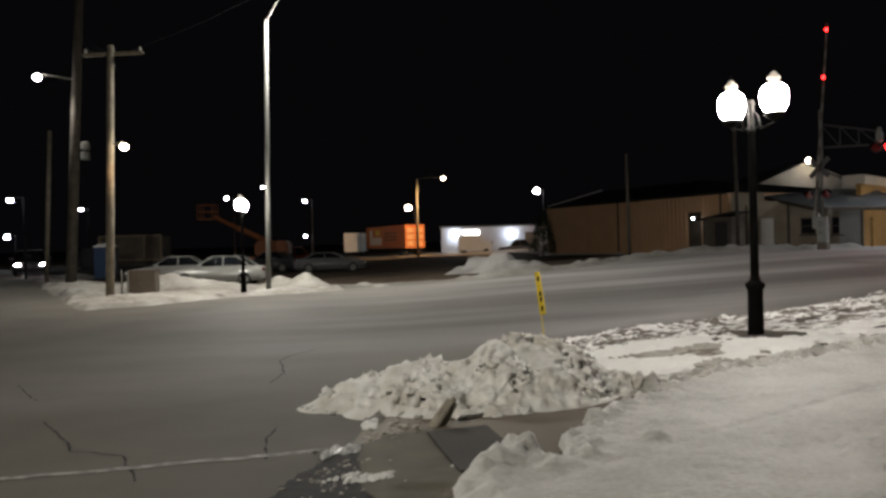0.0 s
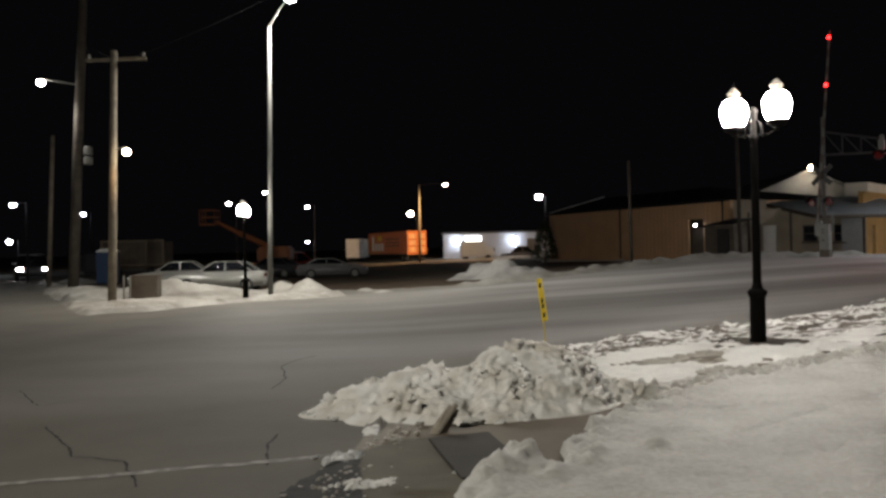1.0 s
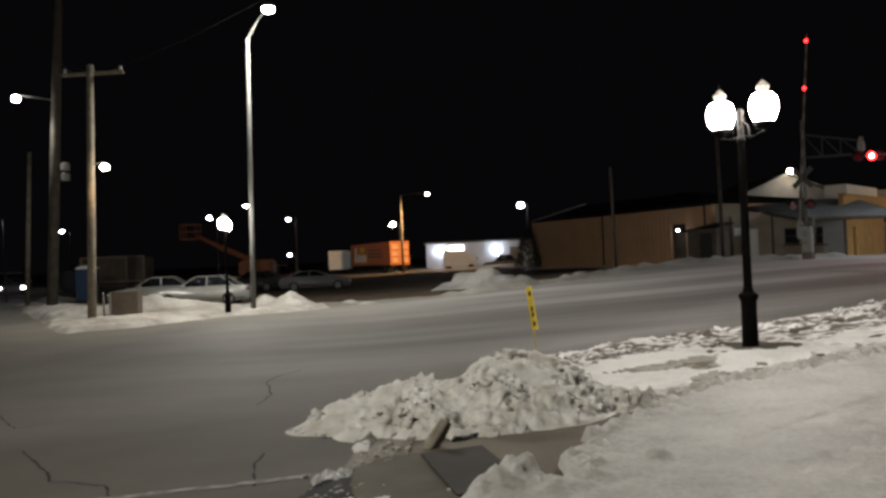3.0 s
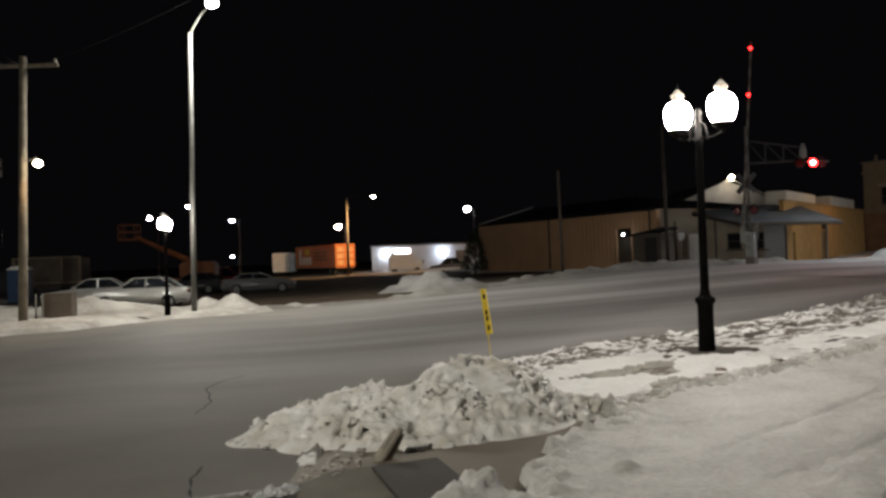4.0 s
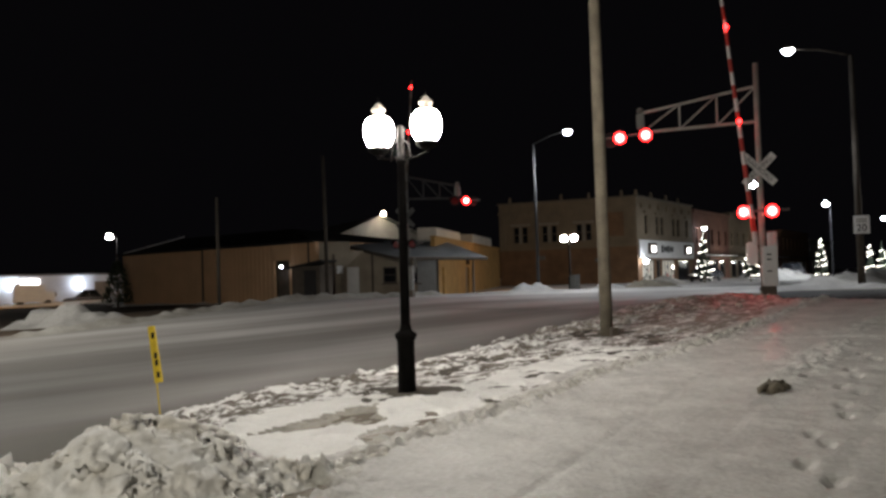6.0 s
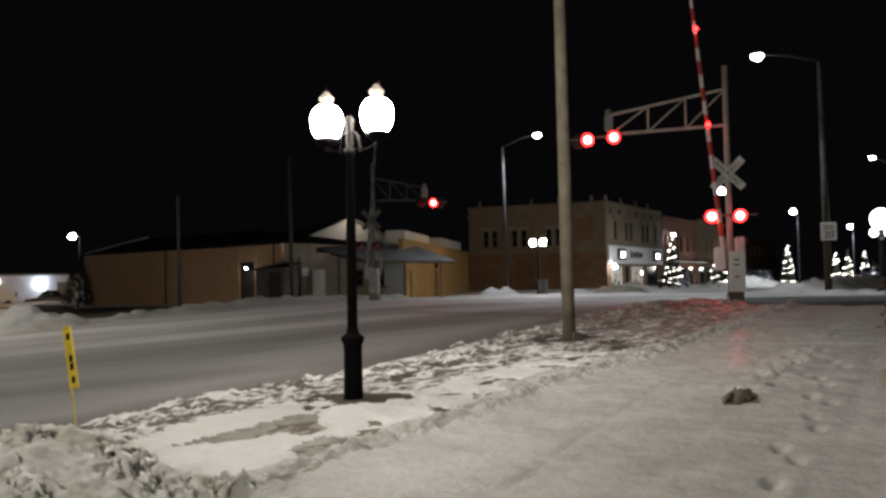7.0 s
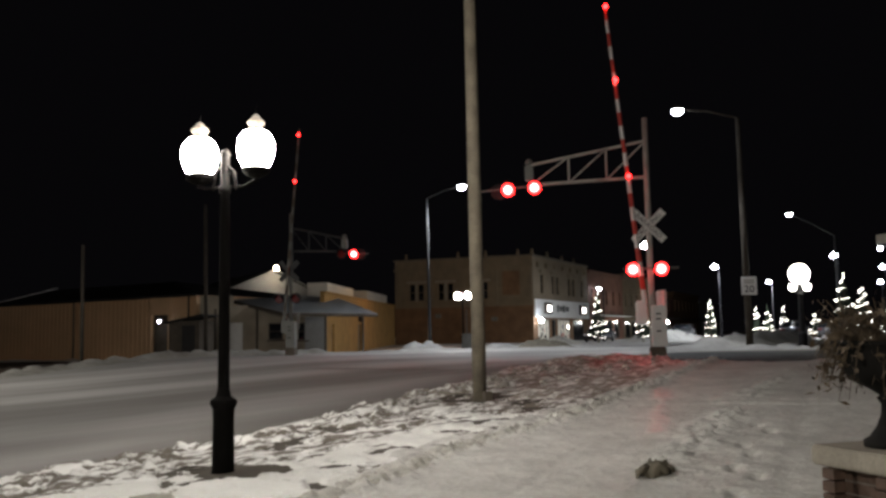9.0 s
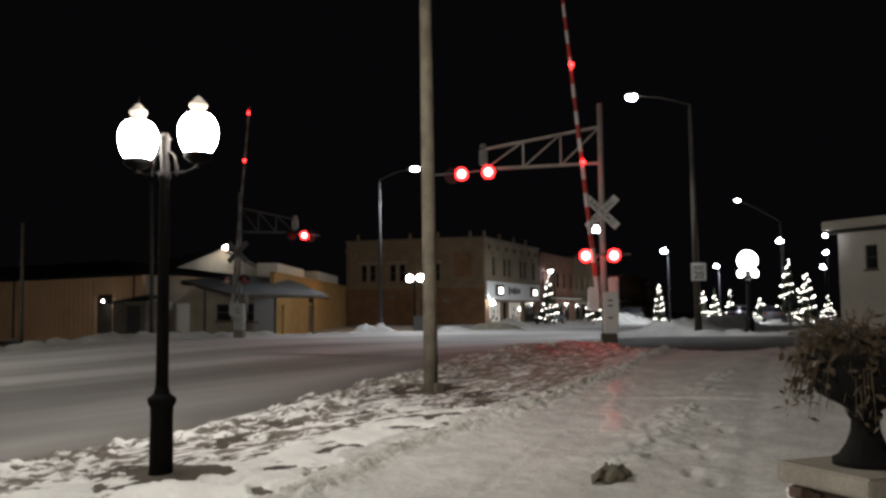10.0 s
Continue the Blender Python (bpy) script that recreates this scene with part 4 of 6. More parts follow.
def signal(place, turn, label, lit_pair, gate_lean, lit=1, k=1, back=False, drop=0.0):
    """Mast with crossbuck, flashers, a truss cantilever along local x (k: 1 or -1) and a raised striped gate arm. Faces
    local -y. back: darker part colours stand in for dim light.
    """
    t = thing("crossing_signal", place, label, "railway signal", "railway crossing signals", turn)
    # the far signal's dimness is put into its colours: darker metal and boxes
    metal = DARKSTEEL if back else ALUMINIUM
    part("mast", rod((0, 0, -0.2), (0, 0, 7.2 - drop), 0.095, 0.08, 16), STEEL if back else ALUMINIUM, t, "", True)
    part("foundation", box((0.45, 0.45, 0.7), (0.1, -0.2, 0.0), 0.03), BROWN, t)
    truss = rod((0, 0, 6.5 - drop), (k * 3.5, 0, 5.9 - drop), 0.045)
    rod((0, 0, 5.4 - drop), (k * 3.5, 0, 5.3 - drop), 0.05, bm=truss)
    for x in (1.18, 2.3, 3.45):
        rod((k * x, 0, 5.4 - drop - 0.03 * x), (k * x, 0, 6.5 - drop - 0.17 * x), 0.03, bm=truss)
    for x1, x2 in ((0.0, 1.18), (1.18, 2.3), (2.3, 3.45)):
        rod((k * x2, 0, 5.4 - drop - 0.03 * x2), (k * x1, 0, 6.5 - drop - 0.17 * x1), 0.025, bm=truss)
    part("cantilever", truss, metal, t, "grey tubular truss arm")
    part("junction_box", box((0.25, 0.3, 0.45), (k * 3.5, 0, 5.65 - drop), 0.03), STEEL, t)
    part("bell", lathe([(0.05, 5.9 - drop), (0.11, 5.95), (0.1, 6.05), (0.03, 6.1)], 12, (k * 3.5, 0, -drop)), STEEL, t)
    part("crossbar", rod((k * 3.2, 0, 5.28 - drop), (k * 5.0, 0, 5.15 - drop), 0.03), STEEL, t)
    flasher(t, k * 3.35, -0.12, 5.18 - drop, lit and not back)
    flasher(t, k * 4.15, -0.12, 5.14 - drop, lit)
    flasher(t, k * 4.45, 0.12, 5.14 - drop, False, 1)
    for s in (-1, 1):
        blade = box((1.24, 0.02, 0.23), (0, 0, 0), 0.006)
        b = part("crossbuck_blade", blade, metal if back else WHITEP, t, "white crossbuck blade with black letters")
        b.matrix_basis = pose(-0.02, -0.2 - 0.013 * s, 3.9, 0, s * 45, 0)
        if not back:
            words("RAILROAD" if s > 0 else "CROSSING", 0.2, BLACK, b, pose(0, -0.014, 0, 90, 0, 0))
    part("light_crossarm", rod((-0.8, -0.1, 2.65), (0.8, -0.1, 2.65), 0.035), STEEL, t)
    flasher(t, -0.52, -0.14, 2.62, lit_pair[0])
    flasher(t, 0.3, -0.14, 2.62, lit_pair[1])
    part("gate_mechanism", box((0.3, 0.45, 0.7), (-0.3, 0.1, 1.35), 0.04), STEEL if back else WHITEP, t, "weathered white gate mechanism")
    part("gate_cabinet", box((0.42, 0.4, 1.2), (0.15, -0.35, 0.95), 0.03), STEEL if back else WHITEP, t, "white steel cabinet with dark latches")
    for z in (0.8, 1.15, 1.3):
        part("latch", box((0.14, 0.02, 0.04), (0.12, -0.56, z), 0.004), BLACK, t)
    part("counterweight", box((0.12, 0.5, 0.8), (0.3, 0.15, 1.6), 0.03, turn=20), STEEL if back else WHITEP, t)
    a, b = Vector((-0.22, -0.3, 1.6)), Vector((-0.22 + gate_lean, -0.3, 10.6))
    n = 22
    for i in range(n):
        p, q = a.lerp(b, i / n), a.lerp(b, (i + 1) / n)
        w = 0.075 - 0.03 * i / n
        # far gate: brown and grey replace red and white, shaded by colour
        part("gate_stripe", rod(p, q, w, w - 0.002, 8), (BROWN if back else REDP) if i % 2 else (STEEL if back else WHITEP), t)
    for f in (0.72, 0.965) if back else (0.42, 0.745, 1.0):
        p = a.lerp(b, f)
        part("gate_light", ball(0.075, (p.x + 0.02, p.y - 0.1, p.z), seg=12), RED, t, "small lit red gate light", True)
    return t


signal((19.35, 23.5, gz(19.35, 23.5)), -37, "steel crossing signal with cantilever, crossbuck and raised gate", (1, 1), -0.85, 1, -1)
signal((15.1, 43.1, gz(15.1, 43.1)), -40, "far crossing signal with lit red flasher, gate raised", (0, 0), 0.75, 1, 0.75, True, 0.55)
lamp("light_red_flasher", (18.4, 22.9, 3.55), 38, (1.0, 0.04, 0.035), 0.12, 110, (12.0, 15.0, 0.6))
lamp("light_red_far", (17.2, 40.8, 5.2), 60, (1.0, 0.04, 0.035), 0.12, 110, (12.0, 30.0, 0.6))

# ---- buildings ----


def frame_of(a, b, z):
    """Pose whose x runs along the front from a to b and whose y goes to the back."""
    return (a[0], a[1], z), math.degrees(math.atan2(b[1] - a[1], b[0] - a[0])), math.hypot(b[0] - a[0], b[1] - a[1])


def wall_with_holes(length, height, thick, holes, y=0.0, z0=0.0):
    """An upright wall along x with rectangular openings (x0, x1, z0, z1) right through it."""
    xs = sorted({0, length, *[h[0] for h in holes], *[h[1] for h in holes]})
    zs = sorted({z0, z0 + height, *[h[2] for h in holes], *[h[3] for h in holes]})
    bm = bmesh.new()
    for x1, x2 in zip(xs, xs[1:]):
        for z1, z2 in zip(zs, zs[1:]):
            cx, cz = (x1 + x2) / 2, (z1 + z2) / 2
            if not any(h[0] < cx < h[1] and h[2] < cz < h[3] for h in holes):
                box((x2 - x1, thick, z2 - z1), (cx, y + thick / 2, cz), bm=bm)
    bmesh.ops.remove_doubles(bm, verts=bm.verts, dist=1e-4)
    return bm


def window(t, x0, x1, z0, z1, y, frame_mat, pane_mat, sill=True, cross=True, name="window"):
    """Frame, pane and sill set in an opening of a wall whose outer face is at y."""
    w, h, cx, cz = x1 - x0, z1 - z0, (x0 + x1) / 2, (z0 + z1) / 2
    bm = box((w, 0.08, 0.07), (cx, y + 0.12, z0 + 0.035))
    box((w, 0.08, 0.07), (cx, y + 0.12, z1 - 0.035), bm=bm)
    for x in (x0 + 0.035, x1 - 0.035):
        box((0.07, 0.08, h - 0.14), (x, y + 0.12, cz), bm=bm)
    if cross:
        box((w - 0.14, 0.05, 0.05), (cx, y + 0.12, cz), bm=bm)
    f = part(name, bm, frame_mat, t)
    part("pane", box((w - 0.1, 0.02, h - 0.1), (cx, y + 0.16, cz)), pane_mat, f)
    if sill:
        part("sill", box((w + 0.2, 0.14, 0.1), (cx, y - 0.02, z0 - 0.05), 0.01), frame_mat, f)
    return f


# warehouse
place, turn, L = frame_of((3.6, 78.5), (14.4, 58.4), 0.2)
t = thing("warehouse", place, "long tan metal-sided warehouse with a low dark roof", "warehouse", turn=turn)
H = 4.35
part("wall", wall_with_holes(L, H + 0.6, 0.2, [(L - 4.2, L - 2.6, 0.1, 3.2)], z0=-0.6), TAN, t, "tan ribbed metal siding")
bm = bmesh.new()
for i in range(int(L / 0.45)):
    x = 0.2 + i * 0.45
    if not L - 4.3 < x < L - 2.5:
        box((0.06, 0.03, H - 0.1), (x, -0.014, H / 2 + 0.05), bm=bm)
tagged(part("siding_rib", bm, TAN, t), kind="stuff")
end = prism([(0.2, -0.6), (12, -0.6), (12, H), (6, H + 1.4), (0.2, H)], 0.2)
bmesh.ops.transform(end, matrix=pose(0.1, 0, 0, 0, 0, 90), verts=end.verts)
part("end_wall", end, TAN, t)
part("end_wall", box((0.2, 11.8, H + 0.6), (L - 0.1, 6.1, (H - 0.6) / 2)), TAN, t)
part("back_wall", box((L, 0.2, H + 0.6), (L / 2, 12.1, (H - 0.6) / 2)), TAN, t)
for k, shape in enumerate((((-0.3, -0.3, H - 0.02), (L + 0.3, -0.3, H - 0.02), (L - 9, 6.0, H + 1.5), (-0.3, 6.0, H + 1.5)), ((-0.3, 6.0, H + 1.5), (L - 9, 6.0, H + 1.5), (L + 0.3, 12.4, H - 0.02), (-0.3, 12.4, H - 0.02)),
                           ((L + 0.3, -0.3, H - 0.02), (L + 0.3, 12.4, H - 0.02), (L - 9, 6.0, H + 1.5)))):
    bm = bmesh.new()
    bm.faces.new([bm.verts.new(v) for v in shape])
    bmesh.ops.solidify(bm, geom=bm.faces[:], thickness=0.12)
    part("roof", bm, ROOFM, t)
part("rake_trim", rod((-0.32, 0.2, H + 0.12), (-0.32, 6, H + 1.62), 0.06), WHITEP, t, "pale edge of the roof")
part("corner_trim", box((0.22, 0.06, H), (0.1, -0.035, H / 2)), TAN, t)
part("gutter", box((L + 0.5, 0.12, 0.12), (L / 2, -0.36, H - 0.02)), ROOFM, t)
for x in (L * 0.47, L - 0.6):
    part("downpipe", rod((x, -0.1, 0), (x, -0.1, H), 0.06), BROWN, t)
part("plinth", box((L, 0.1, 0.5), (L / 2, -0.06, -0.15)), CONCRETE, t)
part("recessed_door", box((1.6, 0.1, 3.1), (L - 3.4, 0.35, 1.65)), BROWN, t, "dark recessed doorway")
w = part("wall_lamp", box((0.3, 0.22, 0.2), (L - 3.1, -0.15, 2.85), 0.03), STEEL, t)
part("lens", ball(0.07, (L - 3.1, -0.28, 2.78), seg=12), BULBCOLD, w, "cold white lit lens", True)

t = thing("shed", (13.6, 56.2, gz(13.6, 56.2)), "small dark lean-to shed beside the warehouse", "shed", turn=-40)
part("wall", box((1.9, 1.9, 2.2), (0, 0, 1.1), 0.02), BROWN, t)
bm = box((2.3, 2.3, 0.1), (0, 0, 2.3))
for v in bm.verts:
    v.co.z += 0.18 * v.co.x
part("roof", bm, ROOFM, t)
part("door", box((0.8, 0.05, 1.9), (0.3, -0.965, 0.97), 0.01), ROOFM, t)

# gabled depot with its canopy
place, turn, L = frame_of((24.2, 94.3), (37.6, 95.3), 0.4)
t = thing("depot", place, "grey gabled depot with a wide sheet-metal canopy", "building", turn=turn)
gable = prism([(0, 0), (L, 0), (L, 5.75), (L / 2 + 0.3, 8.55), (0, 5.75)], 0.25)
part("gable_wall", gable, GREYW, t, "pale grey gable wall")
for s in (0, 1):
    bm = bmesh.new()
    xe, xm = (-0.8, L / 2 + 0.3) if s == 0 else (L + 0.8, L / 2 + 0.3)
    q = [bm.verts.new(v) for v in ((xe, -0.5, 5.45), (xm, -0.5, 8.7), (xm, 16, 8.7), (xe, 16, 5.45))]
    bm.faces.new(q if s else q[::-1])
    bmesh.ops.solidify(bm, geom=bm.faces[:], thickness=0.18)
    part("roof", bm, ROOFM, t)
    part("bargeboard", rod((xe, -0.55, 5.45), (xm, -0.55, 8.7), 0.08), GREYW, t)
part("side_wall", box((0.2, 15, 5.7), (0.1, 7.7, 2.85)), GREYW, t)
part("side_wall", box((0.2, 15, 5.7), (L - 0.1, 7.7, 2.85)), GREYW, t)
w = part("gable_lamp", rod((L / 2 + 0.3, -0.2, 8.6), (L / 2 + 0.3, -0.8, 8.95), 0.04), STEEL, t)
part("lens", ball(0.26, (L / 2 + 0.3, -0.95, 8.85), seg=14), BULBWARM, w, "bright lit lens", True)

t = thing("depot_canopy", (0, 0, 0), "low grey sheet-metal canopy on posts", "canopy")
bm = bmesh.new()
p = [bm.verts.new(v) for v in ((16.4, 62.2, 4.68), (25.4, 63.4, 4.80), (23.3, 51.2, 3.14), (18.1, 53.0, 3.27))]
bm.faces.new((p[0], p[3], p[2], p[1]))
bmesh.ops.solidify(bm, geom=bm.faces[:], thickness=-0.14)
bmesh.ops.recalc_face_normals(bm, faces=bm.faces)
part("roof_sheet", bm, CANOPYM, t, "grey weathered roof sheeting")
bm = rod((23.3, 51.15, 3.05), (18.1, 52.95, 3.18), 0.1)
rod((18.1, 52.95, 3.18), (16.35, 62.2, 4.6), 0.1, bm=bm)
part("fascia", bm, BROWN, t, "dark canopy edge")
for x, y in ((18.6, 53.4), (20.6, 52.7), (22.7, 52.0)):
    part("post", rod((x, y, 0.3), (x, y, 3.2), 0.07), BROWN, t)

place, turn, L = frame_of((14.45, 57.7), (22.0, 56.0), 0.75)
t = thing("depot_annex", place, "tan-grey low wing under the canopy with white door", "building", turn=turn)
holes = [(1.75, 2.55, 0.1, 2.05), (4.1, 5.0, 0.95, 2.0), (5.9, 6.5, 0.9, 2.0)]
part("wall", wall_with_holes(L, 3.6, 0.25, holes, z0=-0.5), ANNEXW, t, "worn stained siding")
part("upper_wall", box((2.0, 0.25, 0.6), (1.0, 0.125, 3.4)), ANNEXW, t)
part("end_wall", box((0.25, 5, 3.6), (L - 0.12, 2.75, 1.3)), GREYW, t)
part("door", box((0.78, 0.06, 1.94), (2.15, 0.1, 1.07), 0.01), WHITEP, t, "plain white door")
part("notice_board", box((0.4, 0.04, 0.5), (1.3, -0.03, 1.9), 0.01), WHITEP, t)
for h in holes[1:]:
    window(t, *h, 0.0, BROWN, GLASSD)
part("wall_panel", box((1.3, 0.06, 2.3), (L - 0.75, -0.04, 1.2), 0.01), CANOPYM, t)
for x in (0.9, 3.4, 5.4):
    part("pilaster", box((0.14, 0.08, 2.9), (x, -0.04, 1.45), 0.01), BROWN, t)

place, turn, L = frame_of((22.7, 58.2), (39.6, 82.3), 0.6)
t = thing("ochre_store", place, "low ochre-lit masonry store with a dark doorway", "building", turn=turn)
part("wall", wall_with_holes(L, 4.55, 0.3, [(11.0, 12.6, 0.0, 2.2), (2.0, 2.9, 0, 2.1)], z0=-0.4), OCHRE, t)
part("door", box((1.58, 0.06, 2.2), (11.8, 0.2, 1.1)), BROWN, t)
part("side_door", box((0.88, 0.06, 2.1), (2.45, 0.2, 1.05)), BROWN, t)
for x in (11.2, 11.9):
    part("transom", box((0.6, 0.05, 0.5), (x + 0.3, -0.03, 2.65), 0.01), GLASSD, t)
part("coping", box((L, 0.45, 0.12), (L / 2, 0.1, 4.2), 0.02), OCHRE, t)
part("roof", box((L, 6, 0.2), (L / 2, 3.3, 3.5)), ROOFM, t)
for x, w, z in ((9.0, 9.0, 4.35), (24.5, 10.5, 4.5)):
    part("rooftop_unit", box((w, 1.5, 1.5), (x, 1.6, z), 0.05), CREAM, t, "pale rooftop unit")

# two-storey corner building
C = (49.2, 72.2)
place, turn, L = frame_of((39.78, 82.54), C, 0.7)
t = thing("corner_shop_building", place, "two-storey brick corner building with lit shop front", "building", turn=turn)
TOP = 8.5
left_holes = [(1.5, 2.15, 4.5, 6.2), (2.4, 3.05, 4.5, 6.2), (4.5, 5.15, 4.5, 6.2), (5.45, 6.1, 4.5, 6.2), (8.0, 8.65, 4.5, 6.2), (8.95, 9.6, 4.5, 6.2)]
bm = wall_with_holes(L, 4.4, 0.3, [], z0=-0.6)
part("lower_wall", bm, BRICK, t, "painted brown side wall")
part("upper_wall", wall_with_holes(L, TOP - 3.8, 0.3, left_holes, z0=3.8), BUFF, t, "buff brick upper storey")
for h in left_holes:
    window(t, *h, 0.0, BUFF, GLASSD)
for x in (2.28, 5.3, 8.8):
    part("window_surround", box((2.1, 0.1, 0.22), (x, -0.05, 6.36), 0.02), COPING, t)
    part("window_surround", box((0.2, 0.1, 1.7), (x, -0.05, 5.35), 0.02), COPING, t)
for x in (0.3, 3.75, 7.0, 10.3, L - 0.35):
    part("pilaster", box((0.5, 0.12, TOP - 4.9), (x, -0.06, (TOP + 3.0) / 2), 0.02), BUFF, t)
for i in range(int(L / 0.6)):
    part("corbel", box((0.24, 0.16, 0.3), (0.4 + i * 0.6, -0.07, TOP - 1.2), 0.03), BUFF, t)
for x in (1.2, 6.6, 9.4, 12.6):
    part("finial", lathe([(0.12, TOP + 0.14), (0.2, TOP + 0.3), (0.1, TOP + 0.4), (0.16, TOP + 0.6), (0.02, TOP + 0.75)], 10, (x, 0.1, 0)), BUFF, t)
part("service_pipe", rod((7.4, -0.1, 0.0), (7.4, -0.1, 3.6), 0.05), STEEL, t)
part("blind_arch", box((1.7, 0.06, 2.3), (L - 2.1, -0.03, 6.0), 0.02), BRICK, t)
part("cornice", box((L + 0.2, 0.35, 0.25), (L / 2, 0.05, TOP - 0.9), 0.03), BUFF, t)
part("parapet_cap", box((L + 0.3, 0.5, 0.15), (L / 2, 0.1, TOP + 0.07), 0.02), CONCRETE, t)
for x, z in ((4.5, 3.0), (10.2, 2.6)):
    part("vent_box", box((0.6, 0.15, 0.4), (x, -0.08, z), 0.02), STEEL, t)
part("roof", box((L - 0.4, 17, 0.15), (L / 2, 8.8, TOP - 0.7)), ROOFM, t)
# street front: local y axis runs along it
FL = 17.4
FH = [(2.2, 3.1, 5.0, 6.9), (5.4, 6.3, 5.0, 6.9), (6.9, 7.8, 5.0, 6.9), (10.6, 11.5, 5.0, 6.9), (12.1, 13.0, 5.0, 6.9), (15.0, 15.9, 5.0, 6.9)]
front = thing("corner_shop", (*C, 0.7), "pale shop front with light boxes and lit window", "shop", turn=math.degrees(math.atan2(82.3 - C[1], 63.9 - C[0])))
SH = [(1.2, 4.6, 0.3, 2.5), (5.2, 6.4, 0.05, 2.5), (7.0, 11.0, 0.3, 2.5), (12.0, 16.0, 0.3, 2.5)]
part("upper_wall", wall_with_holes(FL, TOP - 4.4, 0.3, FH, z0=4.4), BUFF, front)
part("lower_wall", wall_with_holes(FL, 5.0, 0.3, SH, z0=-0.6), BRICK, front)
part("sign_band", box((FL - 0.4, 0.15, 1.75), (FL / 2, -0.09, 3.55), 0.03), WHITEP, front, "white sign band")
for i, x in enumerate((6.6, 7.3, 7.9, 8.5, 9.2, 9.8)):
    part("sign_bar", box((0.35, 0.05, 0.75 if i in (0, 3) else 0.5), (x, -0.19, 3.6), 0.01), BLACK, front)
for x in (3.4, 14.6):
    b = part("light_box", box((1.9, 0.25, 1.1), (x, -0.28, 3.6), 0.03), BROWN, front)
    part("light_panel", box((0.95, 0.06, 0.55), (x, -0.43, 3.55), 0.01), SHOPLAMP, b, "glowing panel")
for h in FH:
    window(front, *h, 0.0, BUFF, GLASSD)
    part("hood_mould", box((h[1] - h[0] + 0.5, 0.2, 0.3), ((h[0] + h[1]) / 2, -0.06, h[3] + 0.25), 0.04), BUFF, front)
for i, h in enumerate(SH):
    window(front, *h, 0.0, STEEL, SHOPGLOW if i in (0, 2) else GLASSD, sill=False, cross=False, name="shop_window")
rnd = random.Random(31)
for x0, x1, z0, z1 in (SH[0], SH[2]):
    for k in range(1, 4):
        part("mullion", box((0.07, 0.1, z1 - z0), (x0 + (x1 - x0) * k / 4, 0.1, (z0 + z1) / 2)), ALUMINIUM, front)
    for k in range(11):
        w, h = rnd.uniform(0.15, 0.4), rnd.uniform(0.15, 0.5)
        part("display_item", box((w, 0.05, h), (rnd.uniform(x0 + 0.3, x1 - 0.3), 0.115, rnd.uniform(z0 + 0.3, z1 - 0.4)), 0.02), rnd.choice((REDP, LEAF, SHOPLAMP, BROWN, BLUE, BLACK, FIR)), front)
for i in range(7):
    part("corbel", box((0.5, 0.35, 0.5), (1.2 + i * 2.5, -0.1, TOP - 0.75), 0.06), BUFF, front)
part("parapet_cap", box((FL + 0.3, 0.5, 0.15), (FL / 2, 0.1, TOP + 0.07), 0.02), CONCRETE, front)
for x in (0.3, 4.5, 9.0, 13.0):
    part("finial", lathe([(0.12, TOP + 0.14), (0.2, TOP + 0.3), (0.1, TOP + 0.4), (0.16, TOP + 0.6), (0.02, TOP + 0.75)], 10, (x, 0.1, 0)), BUFF, front)
b = part("entrance_lamp", rod((0.6, -0.05, 2.3), (0.6, -0.45, 2.4), 0.04), STEEL, front)
part("lens", ball(0.22, (0.6, -0.55, 2.35), seg=12), BULBCOLD, b, "lit lens", True)

ux, uy = 0.825, 0.565
x0, y0 = 64.0, 82.5
for i, (length, top, mat, label) in enumerate(((15, 8.2, REDBRICK, "red brick shop row with dark upper windows"), (14, 8.6, BUFF, "buff brick shop building on the main street"), (16, 6.2, REDBRICK, "low brick shop with a dark awning"),
                                              (22, 7.4, BRICK, "brown brick shop building far down the street"), (26, 6.4, GREYW, "grey low shop at the far end of the street"))):
    t = thing("shop_building", (x0, y0, 0.7), label, "building", "shops along the main street", math.degrees(math.atan2(uy, ux)))
    n = int(length // 3)
    hs = [(1.0 + k * 3, 2.0 + k * 3, 4.4, min(6.2, top - 0.7)) for k in range(n)] if top > 6 else []
    low = [(0.8 + k * 3.2, 3.4 + k * 3.2, 0.4, 2.6) for k in range(int((length - 1) // 3.2))]
    part("wall", wall_with_holes(length - 0.05, top + 0.6, 0.3, hs + low, z0=-0.6), mat, t)
    for h in hs:
        window(t, *h, 0.0, mat, GLASSD)
    for k, h in enumerate(low):
        window(t, *h, 0.0, STEEL, GLASSD, False, False, "shop_window")
    part("side_wall", box((0.3, 14, top + 0.6), (0.15, 7.3, top / 2 - 0.3)), mat, t)
    part("side_wall", box((0.3, 14, top + 0.6), (length - 0.2, 7.3, top / 2 - 0.3)), mat, t)
    part("roof", box((length, 14, 0.2), (length / 2, 7.3, top - 0.5)), ROOFM, t)
    part("cornice", box((length, 0.4, 0.35), (length / 2, -0.05, top - 0.1), 0.04), mat, t)
    part("awning", box((length - 1, 1.2, 0.15), (length / 2, -0.6, 3.1), 0.03), BROWN if i % 2 else CANOPYM, t)
    x0, y0 = x0 + ux * length, y0 + uy * length

